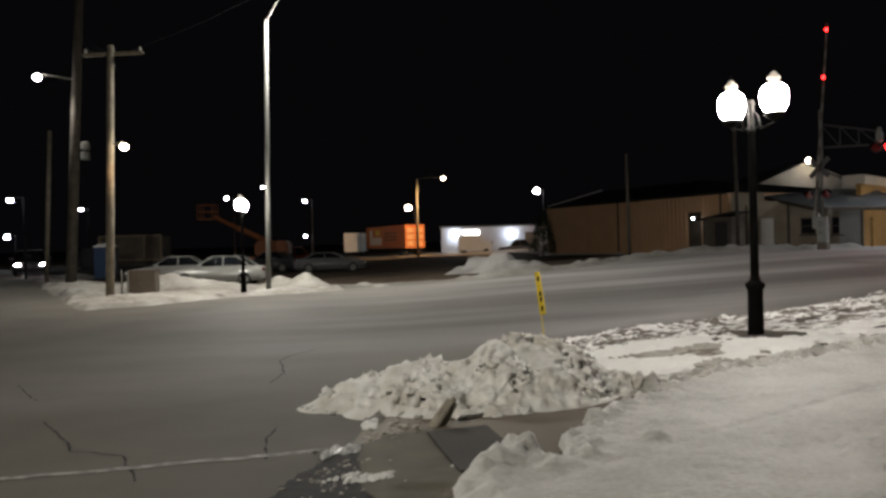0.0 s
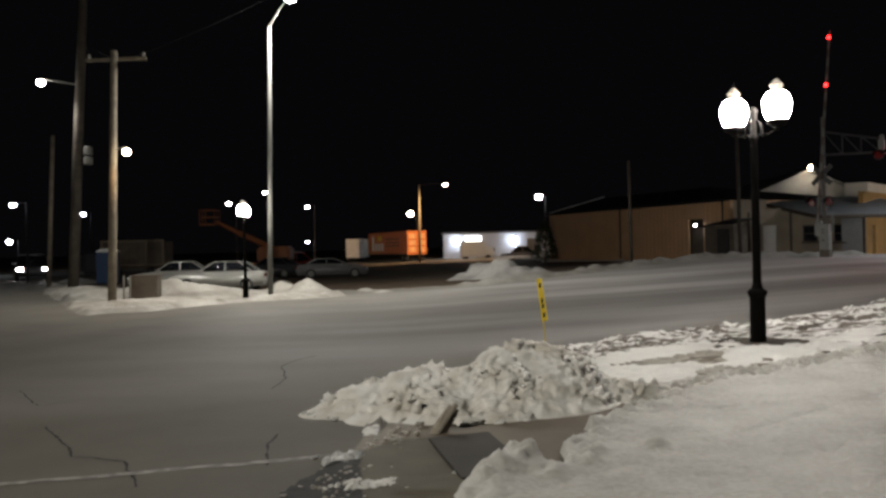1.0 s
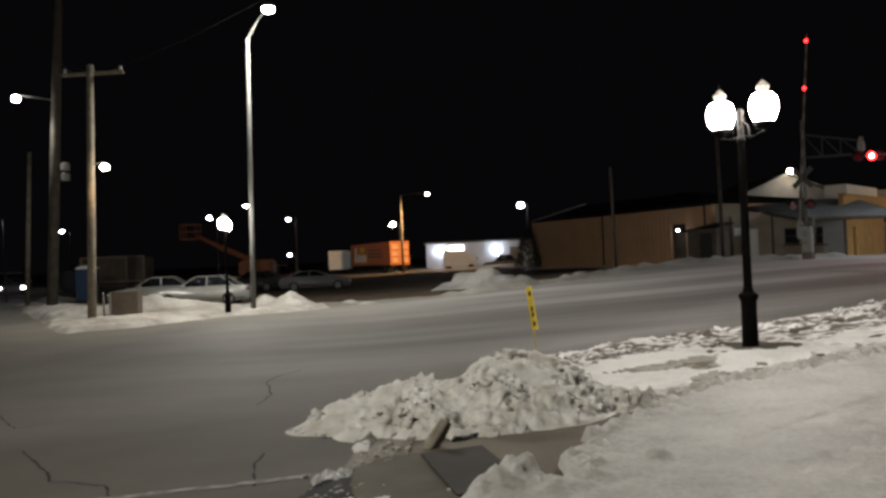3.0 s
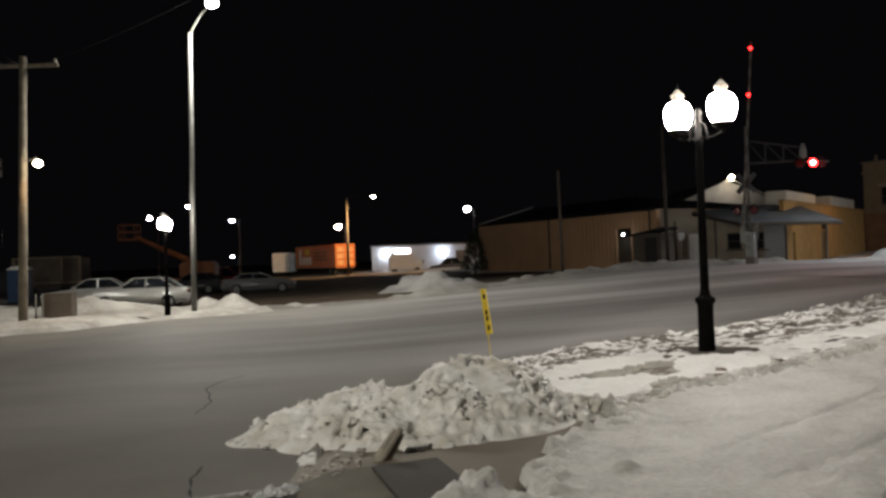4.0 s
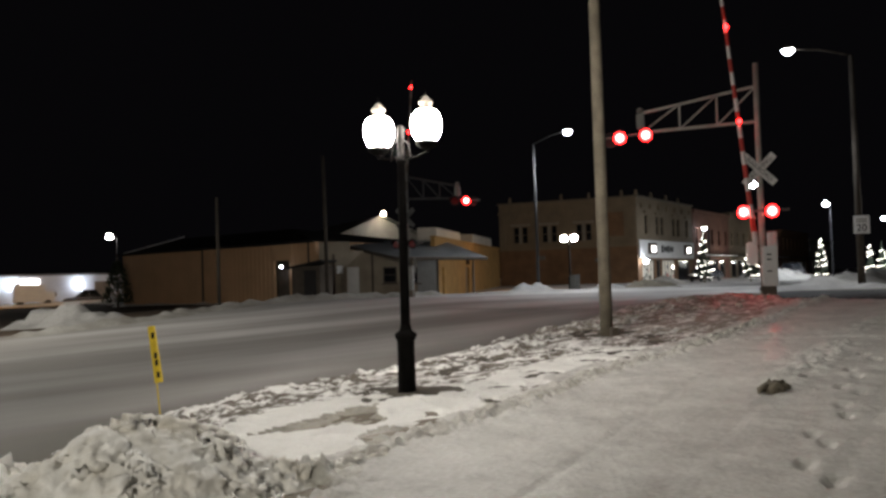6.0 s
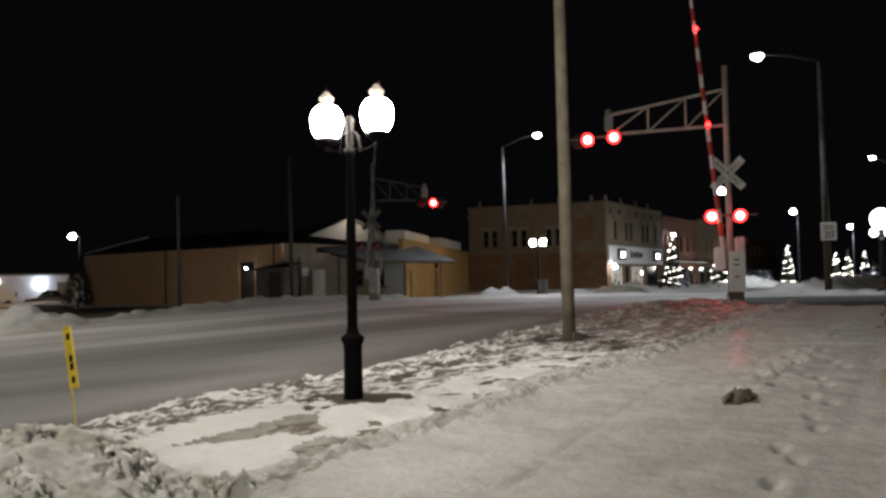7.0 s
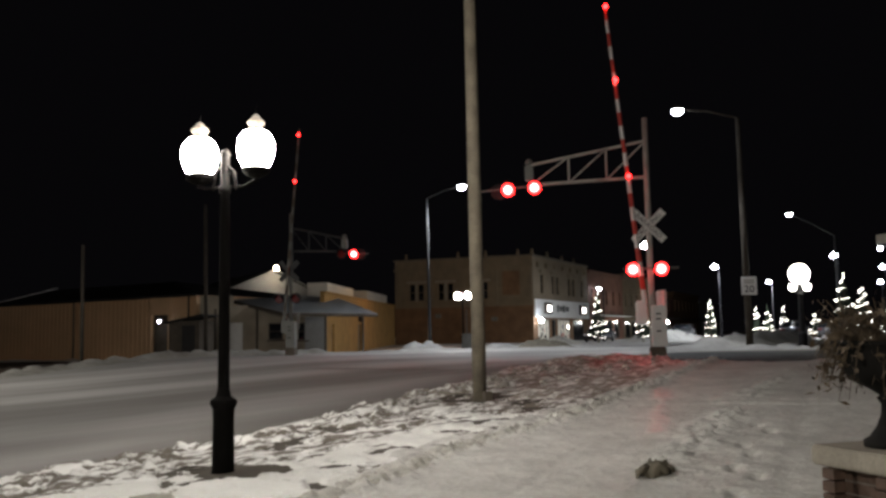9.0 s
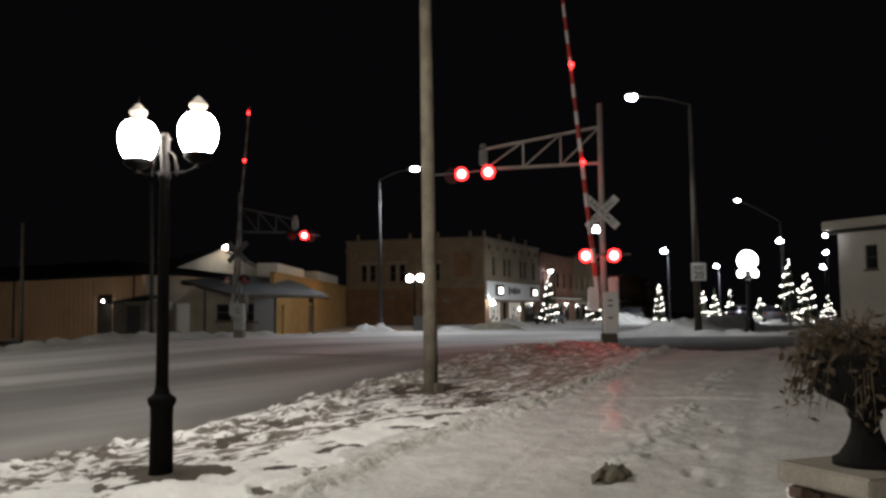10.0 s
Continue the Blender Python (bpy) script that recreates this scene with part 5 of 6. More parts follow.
# pale house on the near side of the main street
place, turn, L = frame_of((47.3, 34.3), (46.4, 22.3), 0.7)
t = thing("white_building", place, "pale flat-roofed two-storey house with dark eaves", "building", turn=turn)
hs = [(1.7, 2.45, 3.5, 4.85), (6.0, 6.75, 3.5, 4.85)]
part("wall", wall_with_holes(L, 6.3, 0.25, hs, z0=-0.6), CREAM, t, "pale plastered wall")
part("end_wall", box((0.25, 11, 6.3), (0.125, 5.76, 2.55)), CREAM, t)
for h in hs:
    window(t, *h, 0.0, BROWN, GLASSD)
part("soffit", box((L + 1.2, 12.2, 0.2), (L / 2, 5.6, 5.72), 0.02), ROOFM, t, "dark eaves")
part("fascia", box((L + 1.3, 12.3, 0.5), (L / 2, 5.6, 6.08), 0.03), CREAM, t)
part("band", box((L, 0.05, 0.15), (L / 2, -0.03, 2.9), 0.01), CREAM, t)
b = part("eaves_lamp", box((0.2, 0.2, 0.12), (-0.45, -0.4, 5.56), 0.02), STEEL, t)
part("lens", ball(0.12, (-0.45, -0.5, 5.54), seg=12), BULBCOLD, b, "small lit lens", True)

# low shop building behind the lot
place, turn, L = frame_of((-9.9, 127.7), (6.5, 128.9), 0.0)
t = thing("lot_building", place, "long pale metal building with wall lamps", "building", turn=turn)
part("wall", wall_with_holes(L, 4.4, 0.2, [(12.2, 14.2, 0, 2.9)], z0=-0.6), PALE, t)
part("roof", box((L + 0.6, 12, 0.25), (L / 2, 5.8, 3.9)), ROOFM, t)
part("door", box((2, 0.1, 2.9), (13.2, 0.2, 1.45)), BROWN, t)
part("lit_sign", box((2.2, 0.2, 0.7), (4.4, -0.15, 3.0), 0.02), SHOPLAMP, t, "glowing sign box")
for x in (2.0, 10.2):
    b = part("wall_lamp", box((0.5, 0.3, 0.35), (x, -0.2, 2.9), 0.03), STEEL, t)
    part("lens", ball(0.42, (x, -0.5, 2.75), seg=14), BULBCOLD, b, "bright cold lens", True)

# ---- vehicles and lot things ----


def car(place, turn, paint, label, length=4.7, width=1.8, height=1.42, name="car", lit=False):
    """A saloon that points along local +x."""
    t = thing(name, place, label, "car", "parked cars", turn)
    l, w, h = length, width, height
    body = prism([(-l / 2, 0.45), (-l / 2 + 0.04, 0.78), (-l / 2 + 0.2, 0.93), (-l * 0.26, 0.97), (l * 0.18, 0.95), (l * 0.40, 0.82), (l / 2 - 0.05, 0.68), (l / 2, 0.45), (l / 2 - 0.1, 0.24), (-l / 2 + 0.1, 0.24)], w)
    bmesh.ops.bevel(body, geom=[e for e in body.edges if abs(abs(e.verts[0].co.y) - w / 2) < 1e-4 and abs(abs(e.verts[1].co.y) - w / 2) < 1e-4 and e.verts[0].co.y * e.verts[1].co.y > 0], offset=0.1, segments=3, affect="EDGES")
    part("body", body, paint, t, "", True)
    cab = bmesh.new()
    low = [(-l * 0.36, 0.95), (l * 0.20, 0.93)]
    up = [(-l * 0.22, h), (l * 0.03, h)]
    q = []
    for (x, z), s in ((low[0], 0.46), (low[1], 0.46), (up[1], 0.36), (up[0], 0.36)):
        q.append([cab.verts.new((x, -w * s, z)), cab.verts.new((x, w * s, z))])
    for i in range(4):
        j = (i + 1) % 4
        cab.faces.new((q[i][0], q[j][0], q[j][1], q[i][1]))
    cab.faces.new([p[0] for p in q][::-1])
    cab.faces.new([p[1] for p in q])
    bmesh.ops.recalc_face_normals(cab, faces=cab.faces)
    bmesh.ops.bevel(cab, geom=cab.edges[:], offset=0.05, segments=2, affect="EDGES")
    part("glasshouse", cab, GLASSD, t, "dark car windows", True)
    part("roof", box((l * 0.27, w * 0.70, 0.05), (-l * 0.095, 0, h - 0.01), 0.02), paint, t)
    for s in (-1, 1):
        for xa, xb in ((-0.355, -0.215), (0.195, 0.03), (-0.08, -0.08)):
            part("pillar", rod((l * xa, s * w * 0.455, 0.95), (l * xb, s * w * 0.36, h), 0.032), paint, t)
        part("mirror", box((0.12, 0.2, 0.12), (l * 0.14, s * (w / 2 + 0.08), 0.98), 0.03), paint, t)
        part("headlight", box((0.2, 0.35, 0.14), (l / 2 - 0.1, s * w * 0.36, 0.62), 0.04), BULB if lit else WHITEP, t, "headlight")
        part("tail_light", box((0.1, 0.35, 0.16), (-l / 2 + 0.05, s * w * 0.36, 0.76), 0.03), REDOFF, t)
        for x in (-l * 0.3, l * 0.31):
            tyre = part("wheel", lathe([(0.2, -0.1), (0.31, -0.1), (0.33, -0.06), (0.33, 0.06), (0.31, 0.1), (0.2, 0.1)], 20), RUBBER, t)
            tyre.matrix_basis = pose(x, s * (w / 2 - 0.09), 0.33, 90, 0, 0)
            rim = part("rim", lathe([(0.2, -0.105), (0.19, -0.06), (0.06, -0.04), (0.06, 0.04), (0.19, 0.06), (0.2, 0.105)], 20), STEEL, tyre)
    return t


car((-13.9, 41.9, 0.0), 183, CARWHITE, "pale silver saloon parked behind heaped snow")
car((-17.7, 45.5, 0.0), 195, CARWHITE, "older pale silver car parked in the dark lot", 4.6)
car((-11.8, 57.9, 0.0), 14, CARGREY, "low grey coupe parked at the lot entrance", 4.7, 1.85, 1.3)
car((-16.6, 60.5, 0.0), 170, CARDARK, "dark red car parked beside the boom lift", 4.4)
car((-38.3, 67.8, 0.0), -60, CARDARK, "dark tall pickup facing the street with headlights lit", 4.5, 1.8, 1.45, "car", True).scale = (1.4, 1.4, 1.4)
car((-18.4, 76.5, 0.0), 10, CARRED, "red pickup far across the lot", 4.8, 1.9, 1.7)
car((1.0, 119.0, 0.0), 185, CARDARK, "dark pickup parked before the pale building", 5.2, 1.95, 1.8)

t = thing("semi_trailer", (-11.6, 107.8, 0.1), "orange freight trailer with white and yellow markings", "trailer", turn=118)
part("box_body", box((15.0, 2.5, 2.85), (7.5, 0, 2.45), 0.04), ORANGE, t)
part("floor_rail", box((15.05, 2.54, 0.12), (7.5, 0, 1.0), 0.01), BROWN, t)
part("rear_frame", box((0.08, 2.56, 2.9), (-0.03, 0, 2.45), 0.01), ORANGE, t)
for y in (-0.61, 0.61):
    d = part("rear_door", box((0.06, 1.16, 2.6), (-0.08, y, 2.45), 0.01), ORANGE, t)
    for k in range(3):
        part("door_panel", box((0.02, 0.95, 0.6), (-0.12, y, 1.6 + 0.82 * k), 0.01), PEACH, d)
    part("lock_rod", rod((-0.14, y * 0.5, 1.2), (-0.14, y * 0.5, 3.7), 0.025, sides=8), STEEL, d)
for i, (x, hgt) in enumerate(((9.2, 1.0), (10.4, 1.0), (11.6, 1.0), (12.9, 2.0))):
    part("marking_bar", box((0.85, 0.03, hgt), (x, 1.265, 1.45 + hgt / 2), 0.005), WHITEP, t)
part("marking_bar", box((1.6, 0.03, 0.7), (10.2, 1.265, 3.1), 0.005), YELLOW, t)
for z in (2.1, 2.5, 2.95):
    part("marking_bar", box((5.0, 0.03, 0.12), (5.4, 1.265, z), 0.005), BROWN, t)
for x in (1.0, 2.2):
    for y in (-0.95, 0.95):
        w = part("wheel", lathe([(0.28, -0.14), (0.48, -0.14), (0.5, 0), (0.48, 0.14), (0.28, 0.14)], 18), RUBBER, t)
        w.matrix_basis = pose(x, y, 0.5, 90, 0, 0)
        part("rim", lathe([(0.28, -0.145), (0.1, -0.05), (0.1, 0.05), (0.28, 0.145)], 14), STEEL, w)
t = thing("box_trailer", (-22.4, 124.6, 0.3), "plain white box trailer behind the orange one", "trailer", turn=4)
part("box_body", box((2.6, 9, 2.7), (0, 4.5, 1.7), 0.05), WHITEP, t)
for y in (1.5, 2.7):
    part("axle", rod((-1.2, y, 0.2), (1.2, y, 0.2), 0.45, sides=16), RUBBER, t)

t = thing("boom_lift", (-17.0, 61.5, 0), "orange boom lift with its basket raised", "boom lift", turn=180)
part("chassis", box((2.9, 2.0, 0.7), (0, 0, 0.75), 0.08), LIFTORANGE, t)
part("turret", box((2.4, 1.5, 1.1), (-0.4, 0, 1.65), 0.15), LIFTORANGE, t)
part("boom", rod((-0.6, 0, 1.9), (2.2, 0, 3.2), 0.2, sides=8), LIFTORANGE, t)
part("boom_section", rod((2.0, 0, 3.1), (3.9, 0, 4.05), 0.14, sides=8), LIFTORANGE, t)
bk = bmesh.new()
for z in (3.9, 4.4, 4.9):
    for a, b in (((3.8, -0.6), (4.9, -0.6)), ((4.9, -0.6), (4.9, 0.6)), ((4.9, 0.6), (3.8, 0.6)), ((3.8, 0.6), (3.8, -0.6))):
        rod((*a, z), (*b, z), 0.035, bm=bk, sides=8)
for x in (3.8, 4.9):
    for y in (-0.6, 0, 0.6):
        rod((x, y, 3.85), (x, y, 4.9), 0.03, bm=bk, sides=8)
part("basket", bk, LIFTORANGE, t)
part("basket_floor", box((1.15, 1.25, 0.08), (4.35, 0, 3.86)), LIFTORANGE, t)
for x in (-1.0, 1.0):
    for y in (-0.9, 0.9):
        w = part("wheel", lathe([(0.2, -0.15), (0.44, -0.15), (0.46, 0), (0.44, 0.15), (0.2, 0.15)], 18), RUBBER, t)
        w.matrix_basis = pose(x, y, 0.46, 90, 0, 0)

t = thing("box_truck", (-26.7, 60.5, 0), "brown open-sided truck body with pale rails", "truck", turn=4)
part("body", box((4.3, 2.3, 1.65), (0, 1.2, 1.95), 0.04), BROWN, t)
bm = box((4.5, 0.12, 0.12), (0, 0.0, 2.82))
box((4.5, 0.12, 0.12), (0, 0.0, 1.1), bm=bm)
for x in (-2.2, 1.0, 2.2):
    box((0.14, 0.12, 1.7), (x, 0.0, 1.95), bm=bm)
part("body_rail", bm, BUFF, t, "pale body rail")
for x in (-1.2, 1.3):
    part("wheel", rod((x, 0.0, 0.45), (x, 0.3, 0.45), 0.45, sides=18), RUBBER, t)
part("cab", box((1.6, 2.0, 1.5), (-3.1, 1.2, 1.25), 0.2), CARDARK, t)

t = thing("portable_toilet", (-25.5, 54.2, 0), "blue portable toilet with a pale roof", "portable toilet", turn=8)
part("cabin", box((1.15, 1.15, 2.0), (0, 0, 1.05), 0.03), BLUE, t)
part("roof", lathe([(0.86, 2.05), (0.8, 2.12), (0.5, 2.25), (0.0, 2.3)], 4), WHITEP, t).rotation_euler = (0, 0, radians(45))
part("door", box((0.7, 0.04, 1.75), (0, -0.59, 1.0), 0.01), BLUE, t)

t = thing("utility_cabinet", (-14.35, 34.1, 0), "brown steel utility cabinet in the snow", "cabinet", turn=8)
part("body", box((1.05, 0.7, 0.95), (0, 0, 0.5), 0.03), BROWN, t)
part("lid", box((1.1, 0.75, 0.06), (0, 0, 1.0), 0.015), BROWN, t)
for x in (-15.0, -14.75):
    t = thing("guard_post", (x, 33.5, 0), "thin steel post beside the cabinet", "post", "guard posts")
    part("tube", rod((0, 0, -0.1), (0, 0, 1.0), 0.035), STEEL, t)
    part("cap", ball(0.04, (0, 0, 1.0), seg=10), STEEL, t)

# far lamps beyond the lot and down the street


def far_lamp(place, label, r=0.2, lens=BULB, ground=0.0):
    t = thing("far_street_light", (place[0], place[1], ground), label, "street light", "distant street lights")
    h = place[2] - ground
    part("shaft", rod((0.8, 0.3, -0.2), (0.8, 0.3, h + 0.1), 0.09, 0.06), BLACK, t)
    part("arm", rod((0.8, 0.3, h + 0.1), (0, 0, h + 0.12), 0.04), BLACK, t)
    hd = part("head", lathe([(0.06, h + 0.2), (r, h + 0.1), (r * 1.1, h)], 12), STEEL, t)
    part("lens", ball(r, (0, 0, h - 0.03), squash=0.8, seg=12), lens, hd, "glowing lens", True)


for p, r, lens in (((-33.8, 57.6, 5.5), 0.22, BULBCOLD), ((-51.3, 86.3, 3.5), 0.3, BULBCOLD), ((-53.4, 106.2, 7.1), 0.28, BULBCOLD), ((-35.2, 107.7, 8.0), 0.3, BULB), ((-30.6, 108, 9.3), 0.25, BULB), ((-25.4, 108.5, 7.4), 0.27, BULBCOLD),
                   ((-27.8, 118.3, 3.1), 0.25, BULBCOLD), ((-12.5, 109.5, 6.2), 0.4, BULBWARM), ((3.6, 110.7, 7.9), 0.42, BULB), ((42.3, 49.0, 7.7), 0.3, BULBCOLD), ((65.8, 51.9, 8.0), 0.3, BULBCOLD), ((61.2, 60.8, 7.6), 0.3, BULBCOLD),
                   ((81.2, 71.9, 7.2), 0.3, BULBCOLD), ((90, 64, 8.5), 0.3, BULBCOLD), ((110, 78, 8.0), 0.35, BULBCOLD), ((75, 86, 3.2), 0.3, BULB), ((88, 95.5, 3.2), 0.3, BULB), ((66, 83, 6.9), 0.25, BULBCOLD)):
    far_lamp(p, "distant lit street light against the night sky", r, lens, gz(p[0], p[1]))

# cluster-globe lamp and speed sign across the side street
x, y = 33.6, 29.7
t = thing("cluster_globe_lamp", (x, y, gz(x, y)), "dark post lamp with one large and two small globes", "street lamp")
part("shaft", lathe([(0.2, 0), (0.2, 0.6), (0.12, 0.7), (0.1, 2.2), (0.14, 2.3), (0.08, 2.4)], 14), BLACK, t)
part("globe", ball(0.44, (0, 0, 3.2), seg=24), GLOBEFAR, t, "large glowing globe", True)
for s in (-1, 1):
    part("arm", rod((0, 0, 2.3), (s * 0.3 * 0.8, -s * 0.3 * 0.6, 2.45), 0.04), BLACK, t)
    part("globe", ball(0.17, (s * 0.3 * 0.8, -s * 0.3 * 0.6, 2.62), seg=16), GLOBEFAR, t, "small glowing globe", True)
part("neck", rod((0, 0, 2.35), (0, 0, 2.85), 0.06), BLACK, t)

x, y = 30.75, 30.0
t = thing("speed_limit_sign", (x, y, gz(x, y)), "white speed limit sign on the wooden pole", "road sign", turn=-40)
part("plate", box((0.62, 0.02, 0.76), (0, -0.2, 2.65), 0.008), WHITEP, t)
words("20", 0.42, BLACK, t, pose(0, -0.214, 2.5, 90, 0, 0))
for z in (2.88, 2.78):
    part("text_bar", box((0.42, 0.006, 0.06), (0, -0.214, z)), GREYW, t)
part("bracket", box((0.06, 0.1, 0.5), (0, -0.15, 2.65)), STEEL, t)

# lit trees along the main street


def lit_tree(place, height, radius, seed, turns=6):
    rnd = random.Random(seed)
    t = thing("lit_tree", place, "small fir wound with white string lights", "decorated tree", "lit street trees")
    part("trunk", rod((0, 0, -0.2), (0, 0, height * 0.96), 0.07, 0.015, 8), WOOD, t)
    bm = bmesh.new()
    for i in range(260):
        f = rnd.random() ** 0.8
        z = height * (0.14 + 0.84 * f)
        r = radius * (1.02 - f) * rnd.uniform(0.55, 1.05)
        a = rnd.uniform(0, 6.283)
        d = Vector((math.cos(a), math.sin(a), 0))
        s = Vector((-d.y, d.x, 0)) * (0.05 + 0.10 * (1 - f))
        p0, p1 = Vector((0, 0, z + 0.1)) + d * r * 0.15, Vector((0, 0, z - 0.12 * r / radius)) + d * r
        v = [bm.verts.new(q) for q in (p0, p0.lerp(p1, 0.6) + s, p1, p0.lerp(p1, 0.6) - s, p0.lerp(p1, 0.6) - Vector((0, 0, 0.14)))]
        bm.faces.new((v[0], v[1], v[2], v[3]))
        bm.faces.new((v[0], v[4], v[2]))
    part("crown", bm, FIR, t)
    bm = bmesh.new()
    n = turns * 34
    for i in range(n):
        f = i / (n - 1)
        a = f * turns * 6.283
        wave = noise.noise((f * turns * 1.7, seed, 0.5))
        r = radius * (1.0 - f) * (0.92 + 0.35 * wave) + 0.04
        if noise.noise((f * turns * 2.3, seed, 7.5)) > -0.18 and rnd.random() < 0.75:
            bmesh.ops.create_icosphere(bm, subdivisions=1, radius=rnd.uniform(0.018, 0.046), matrix=pose(r * math.cos(a), r * math.sin(a), height * (0.10 + 0.88 * f) + 0.22 * wave + rnd.uniform(-0.04, 0.04)))
    tagged(part("light_string", bm, STRING, t, "glowing white string lights"), kind="stuff")


for i, (x, y, top, r) in enumerate(((47.3, 60.4, 5.1, 0.85), (47.7, 55.5, 3.9, 0.85), (60.9, 61.3, 4.5, 0.75), (66.0, 60.6, 3.9, 0.55), (66.8, 60.0, 4.2, 0.6), (78.6, 68.0, 4.3, 0.55), (77.2, 63.0, 3.3, 0.8), (53.5, 42.2, 5.5, 1.15), (56.4, 42.9, 4.7, 0.95), (83.0, 59.2, 3.5, 0.8))):
    lit_tree((x, y, gz(x, y)), top - gz(x, y), r, 100 + i)
for i, (x, y, a) in enumerate(((58, 50, 35), (70, 56, 35), (62, 66, 215), (52, 66, 215))):
    car((x, y, gz(x, y)), a, CARDARK, "dark car parked along the main street", 4.6)
bank("snow_bank", [(50, 58), (56, 62), (63, 66)], 1.2, 0.7, "ploughed snow heaps before the shops", seed=41, step=0.4)
bank("snow_bank", [(40.5, 57), (44, 61)], 1.3, 0.45, "grey heaped snow at the street corner", DIRTY, 42, 0.4)
bank("snow_bank", [(33, 34), (38, 36), (46, 40)], 1.1, 0.6, "heaped snow along the main street", seed=43, step=0.3)

# ---- planter on its pier ----
x, y = 5.90, 6.93
base = 0.42
t = thing("planter_urn", (x, y, 1.13), "dark stone urn with withered trailing plants", "planter")
part("urn", lathe([(r, 0.82 * h) for r, h in [(0.17, -0.015), (0.17, 0.03), (0.14, 0.05), (0.10, 0.12), (0.075, 0.2), (0.07, 0.27), (0.09, 0.31), (0.075, 0.33), (0.12, 0.37), (0.20, 0.42), (0.26, 0.5), (0.285, 0.6), (0.29, 0.66), (0.31, 0.67), (0.31, 0.70), (0.26, 0.70), (0.25, 0.62)]], 32), URN, t, "", True)
part("soil", lathe([(0.255, 0.51), (0.2, 0.54), (0.0, 0.56)], 20), BROWN, t)
rnd = random.Random(77)
stems, leaves = bmesh.new(), bmesh.new()
for i in range(170):
    a = rnd.uniform(0, 6.283)
    out = rnd.uniform(0.2, 0.42)
    drop = rnd.uniform(-0.30, 0.03) if rnd.random() < 0.75 else rnd.uniform(0.05, 0.3)
    p = [Vector((0.15 * math.cos(a), 0.15 * math.sin(a), 0.54)), Vector((0.75 * out * math.cos(a), 0.75 * out * math.sin(a), 0.62 + 0.3 * max(drop, 0))), Vector((out * math.cos(a), out * math.sin(a), 0.54 + drop))]
    for q, r in zip(p, p[1:]):
        rod(q, r, 0.003, 0.002, 5, stems)
    for k in range(9):
        c = p[1].lerp(p[2], rnd.uniform(-0.2, 1.1)) + Vector((rnd.gauss(0, 0.025), rnd.gauss(0, 0.025), rnd.gauss(0, 0.025)))
        u = Vector((rnd.gauss(0, 1), rnd.gauss(0, 1), rnd.gauss(0, 1) - 1)).normalized() * rnd.uniform(0.016, 0.042)
        v = u.orthogonal().normalized() * rnd.uniform(0.008, 0.016)
        vs = [leaves.verts.new(c + e) for e in (-u, v, u, -v + Vector((0, 0, 0.006)))]
        leaves.faces.new(vs)
tagged(part("stem", stems, STRAW, t), kind="stuff")
part("foliage", leaves, STRAW, t, "withered brown leaves")
t = thing("brick_pier", (x, y, 0), "low brick pier with a stone coping", "pier", turn=-10)
part("coping", box((1.05, 0.62, 0.11), (0.2, 0, 1.065), 0.012), COPING, t, "pale stone coping slab")
core = part("core", box((0.86, 0.44, 0.8), (0.2, 0, 0.62)), MORTAR, t)
me = bpy.data.meshes.new("brick")
bm = box((0.195, 0.095, 0.06), (0, 0, 0), 0.005)
bm.to_mesh(me)
bm.free()
me.materials.append(DARKBRICK)
for row in range(9):
    z = 0.97 - row * 0.07
    for side, (n, ox, oy, rot) in enumerate(((5, -0.22, -0.19, 0), (5, -0.22, 0.19, 0), (3, -0.19, -0.15, 90), (3, 0.59, -0.15, 90))):
        half = row % 2 and side < 2
        for k in range(n + (1 if half else 0)):
            d = k * 0.207 - (0.1035 if half else 0)
            short = half and k in (0, n)
            if short:
                d += 0.052 if k == 0 else -0.052
            b = new("brick", me)
            b.parent = t
            b.matrix_basis = pose(ox + (d if rot == 0 else 0), oy + (d * 0.73 if rot else 0), z, 0, 0, rot) @ Matrix.Diagonal((0.47 if short else 1, 1, 1, 1))


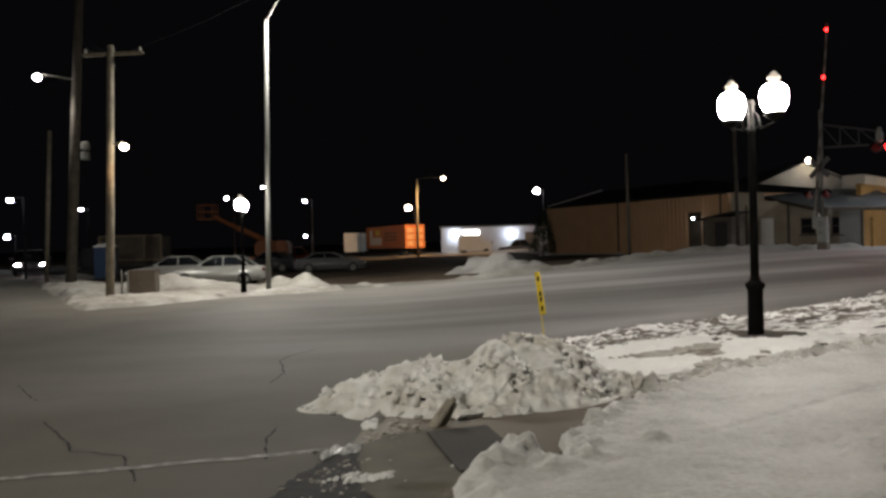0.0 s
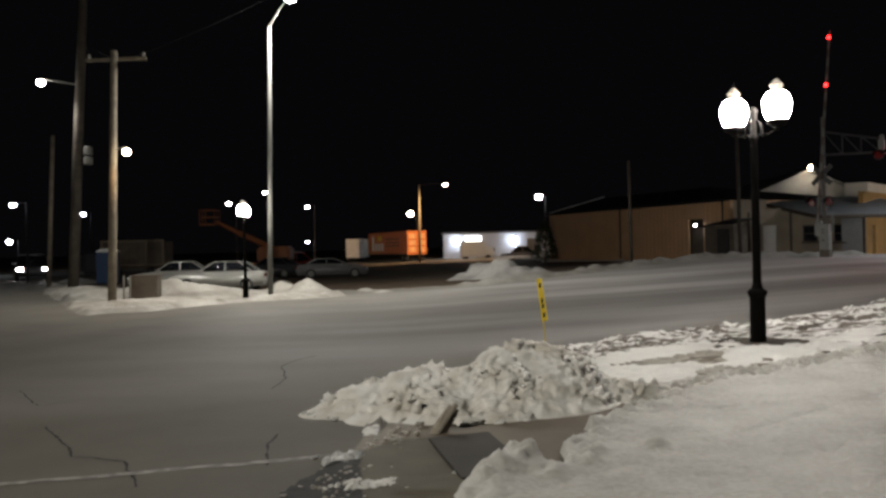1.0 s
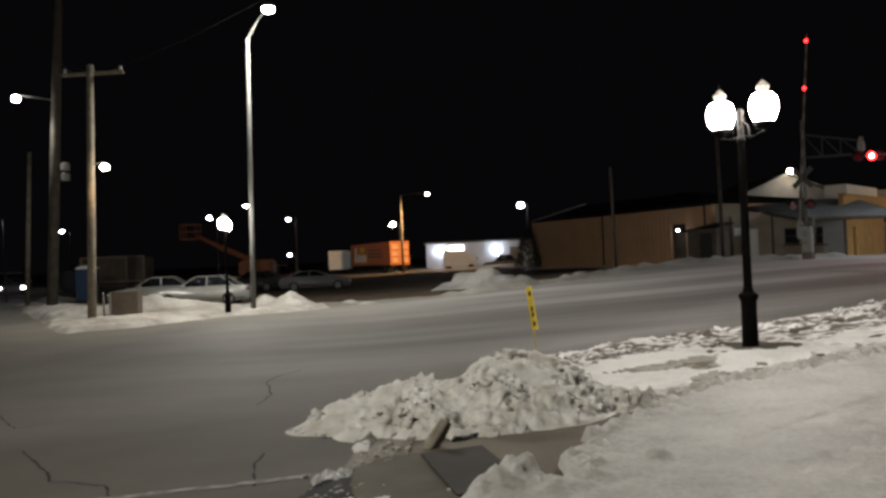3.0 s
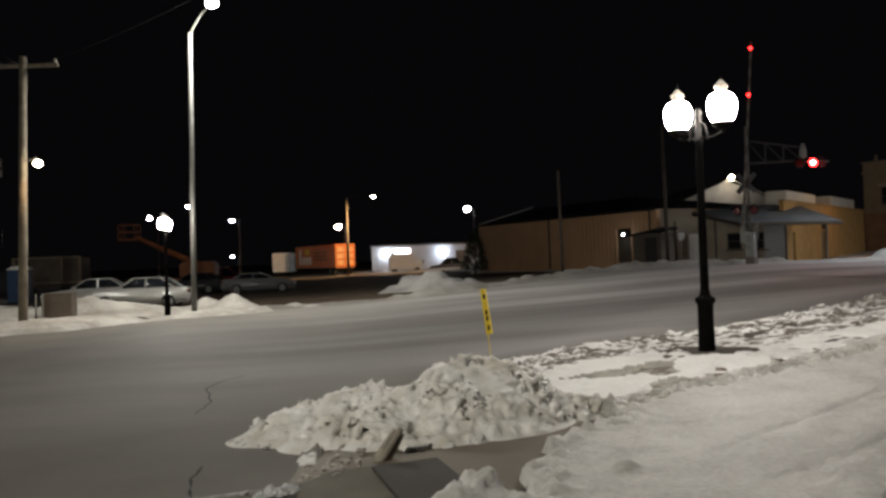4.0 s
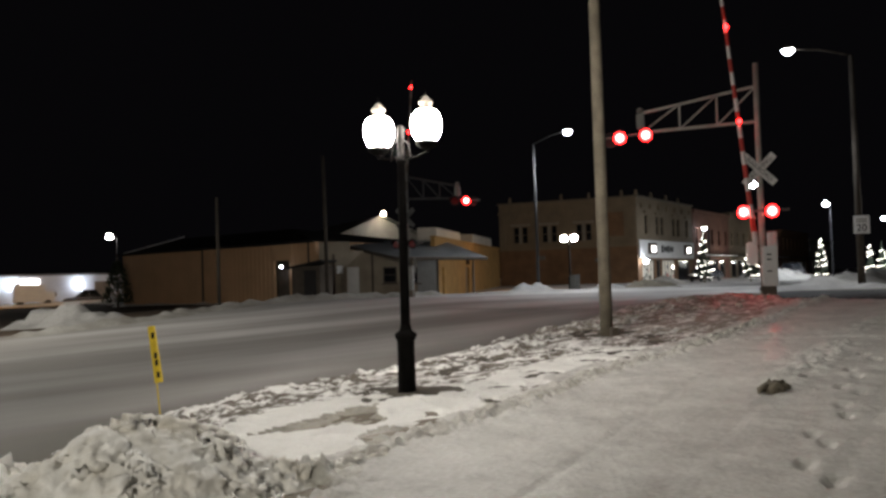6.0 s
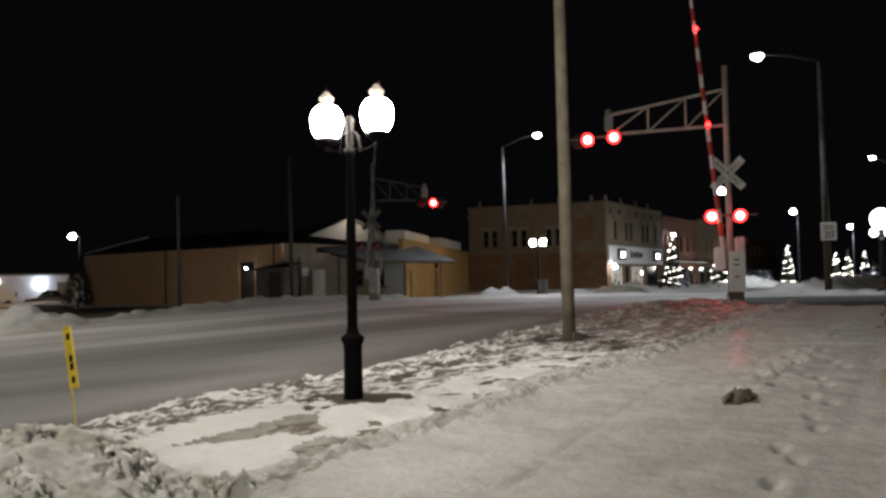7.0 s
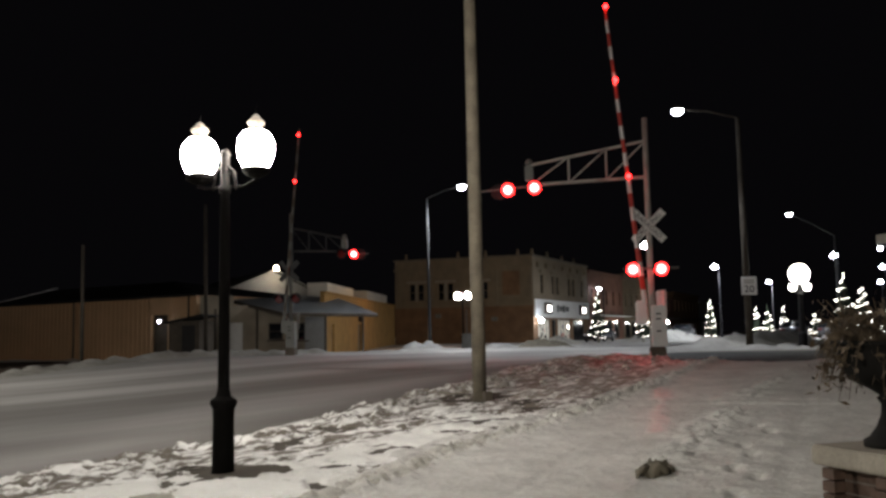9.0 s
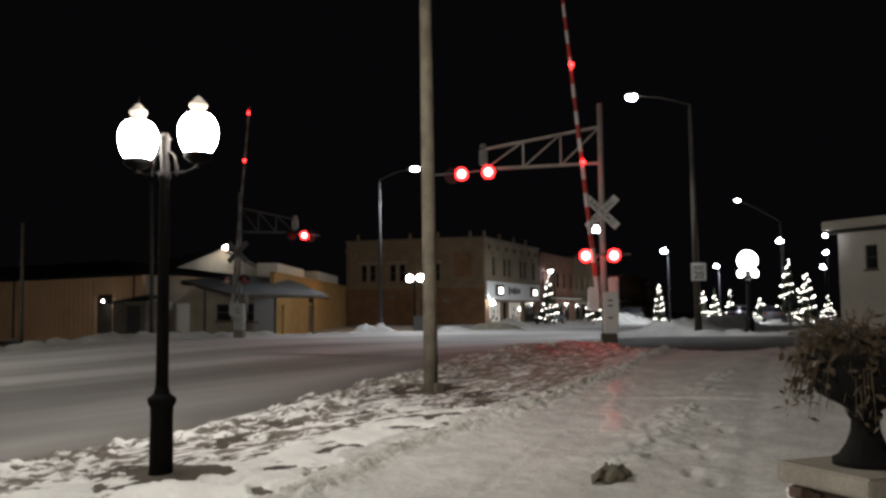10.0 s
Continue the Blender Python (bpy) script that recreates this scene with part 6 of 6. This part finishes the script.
# ---- small things of the far side ----
rnd = random.Random(9)
t = thing("evergreen_bush", (3.0, 76.3, gz(3.0, 76.3)), "shaggy evergreen bush at the warehouse corner", "bush")
part("trunk", rod((0, 0, -0.2), (0.1, 0, 2.4), 0.1, 0.03, 8), WOOD, t)
bm = bmesh.new()
for i in range(900):
    a, f = rnd.uniform(0, 6.283), rnd.random()
    r = 1.15 * (1.05 - f) ** 0.6 * rnd.uniform(0.5, 1.05)
    c = Vector((r * math.cos(a), r * math.sin(a), 0.4 + 3.2 * f))
    u = Vector((rnd.gauss(0, 1), rnd.gauss(0, 1), rnd.gauss(0.4, 1))).normalized() * rnd.uniform(0.1, 0.24)
    v = u.orthogonal().normalized() * rnd.uniform(0.04, 0.09)
    bm.faces.new([bm.verts.new(c + e) for e in (-u, v, u, -v)])
part("crown", bm, LEAF, t, "dull green foliage")

t = thing("box_van", (-5.2, 118.5, 0), "plain grey box van before the pale building", "van", turn=6)
part("box_body", box((3.4, 2.1, 2.1), (0, 0, 1.55), 0.06), PALE, t)
part("cab", box((1.3, 1.9, 1.3), (2.2, 0, 1.1), 0.2), PALE, t)
part("windscreen", box((0.1, 1.6, 0.55), (2.86, 0, 1.4), 0.03), GLASSD, t)
for x in (-1.0, 2.0):
    for y in (-0.9, 0.9):
        w = part("wheel", lathe([(0.2, -0.1), (0.36, -0.1), (0.38, 0), (0.36, 0.1), (0.2, 0.1)], 16), RUBBER, t)
        w.matrix_basis = pose(x, y, 0.38, 90, 0, 0)

t = thing("junction_cabinet", (27.3, 47.6, gz(27.3, 47.6)), "small pale utility cabinet beside the brick wall", "cabinet", turn=30)
part("body", box((0.55, 0.4, 0.85), (0, 0, 0.42), 0.03), STEEL, t)
part("lid", box((0.6, 0.45, 0.05), (0, 0, 0.87), 0.01), STEEL, t)

# overhead wires of the lot


def wire(a, b, sag, label):
    cu = bmesh.new()
    a, b = Vector(a), Vector(b)
    pts = [a.lerp(b, i / 14) - Vector((0, 0, sag * 4 * (i / 14) * (1 - i / 14))) for i in range(15)]
    for p, q in zip(pts, pts[1:]):
        rod(p, q, 0.012, 0.012, 5, cu)
    return tagged(finish("overhead_wire", cu, BLACK), label, "wire", "overhead wires")


for dx in (-0.7, 0.35, 1.4):
    wire((-14.6 + dx, 31.7, 9.35), (-20.9 + 0.3 * dx, 42.2, 12.5), 0.5, "thin dark overhead wire between utility poles")
wire((-13.2, 31.7, 9.35), (12.0, 9.0, 13.5), 1.2, "long dark overhead wire crossing above the road")
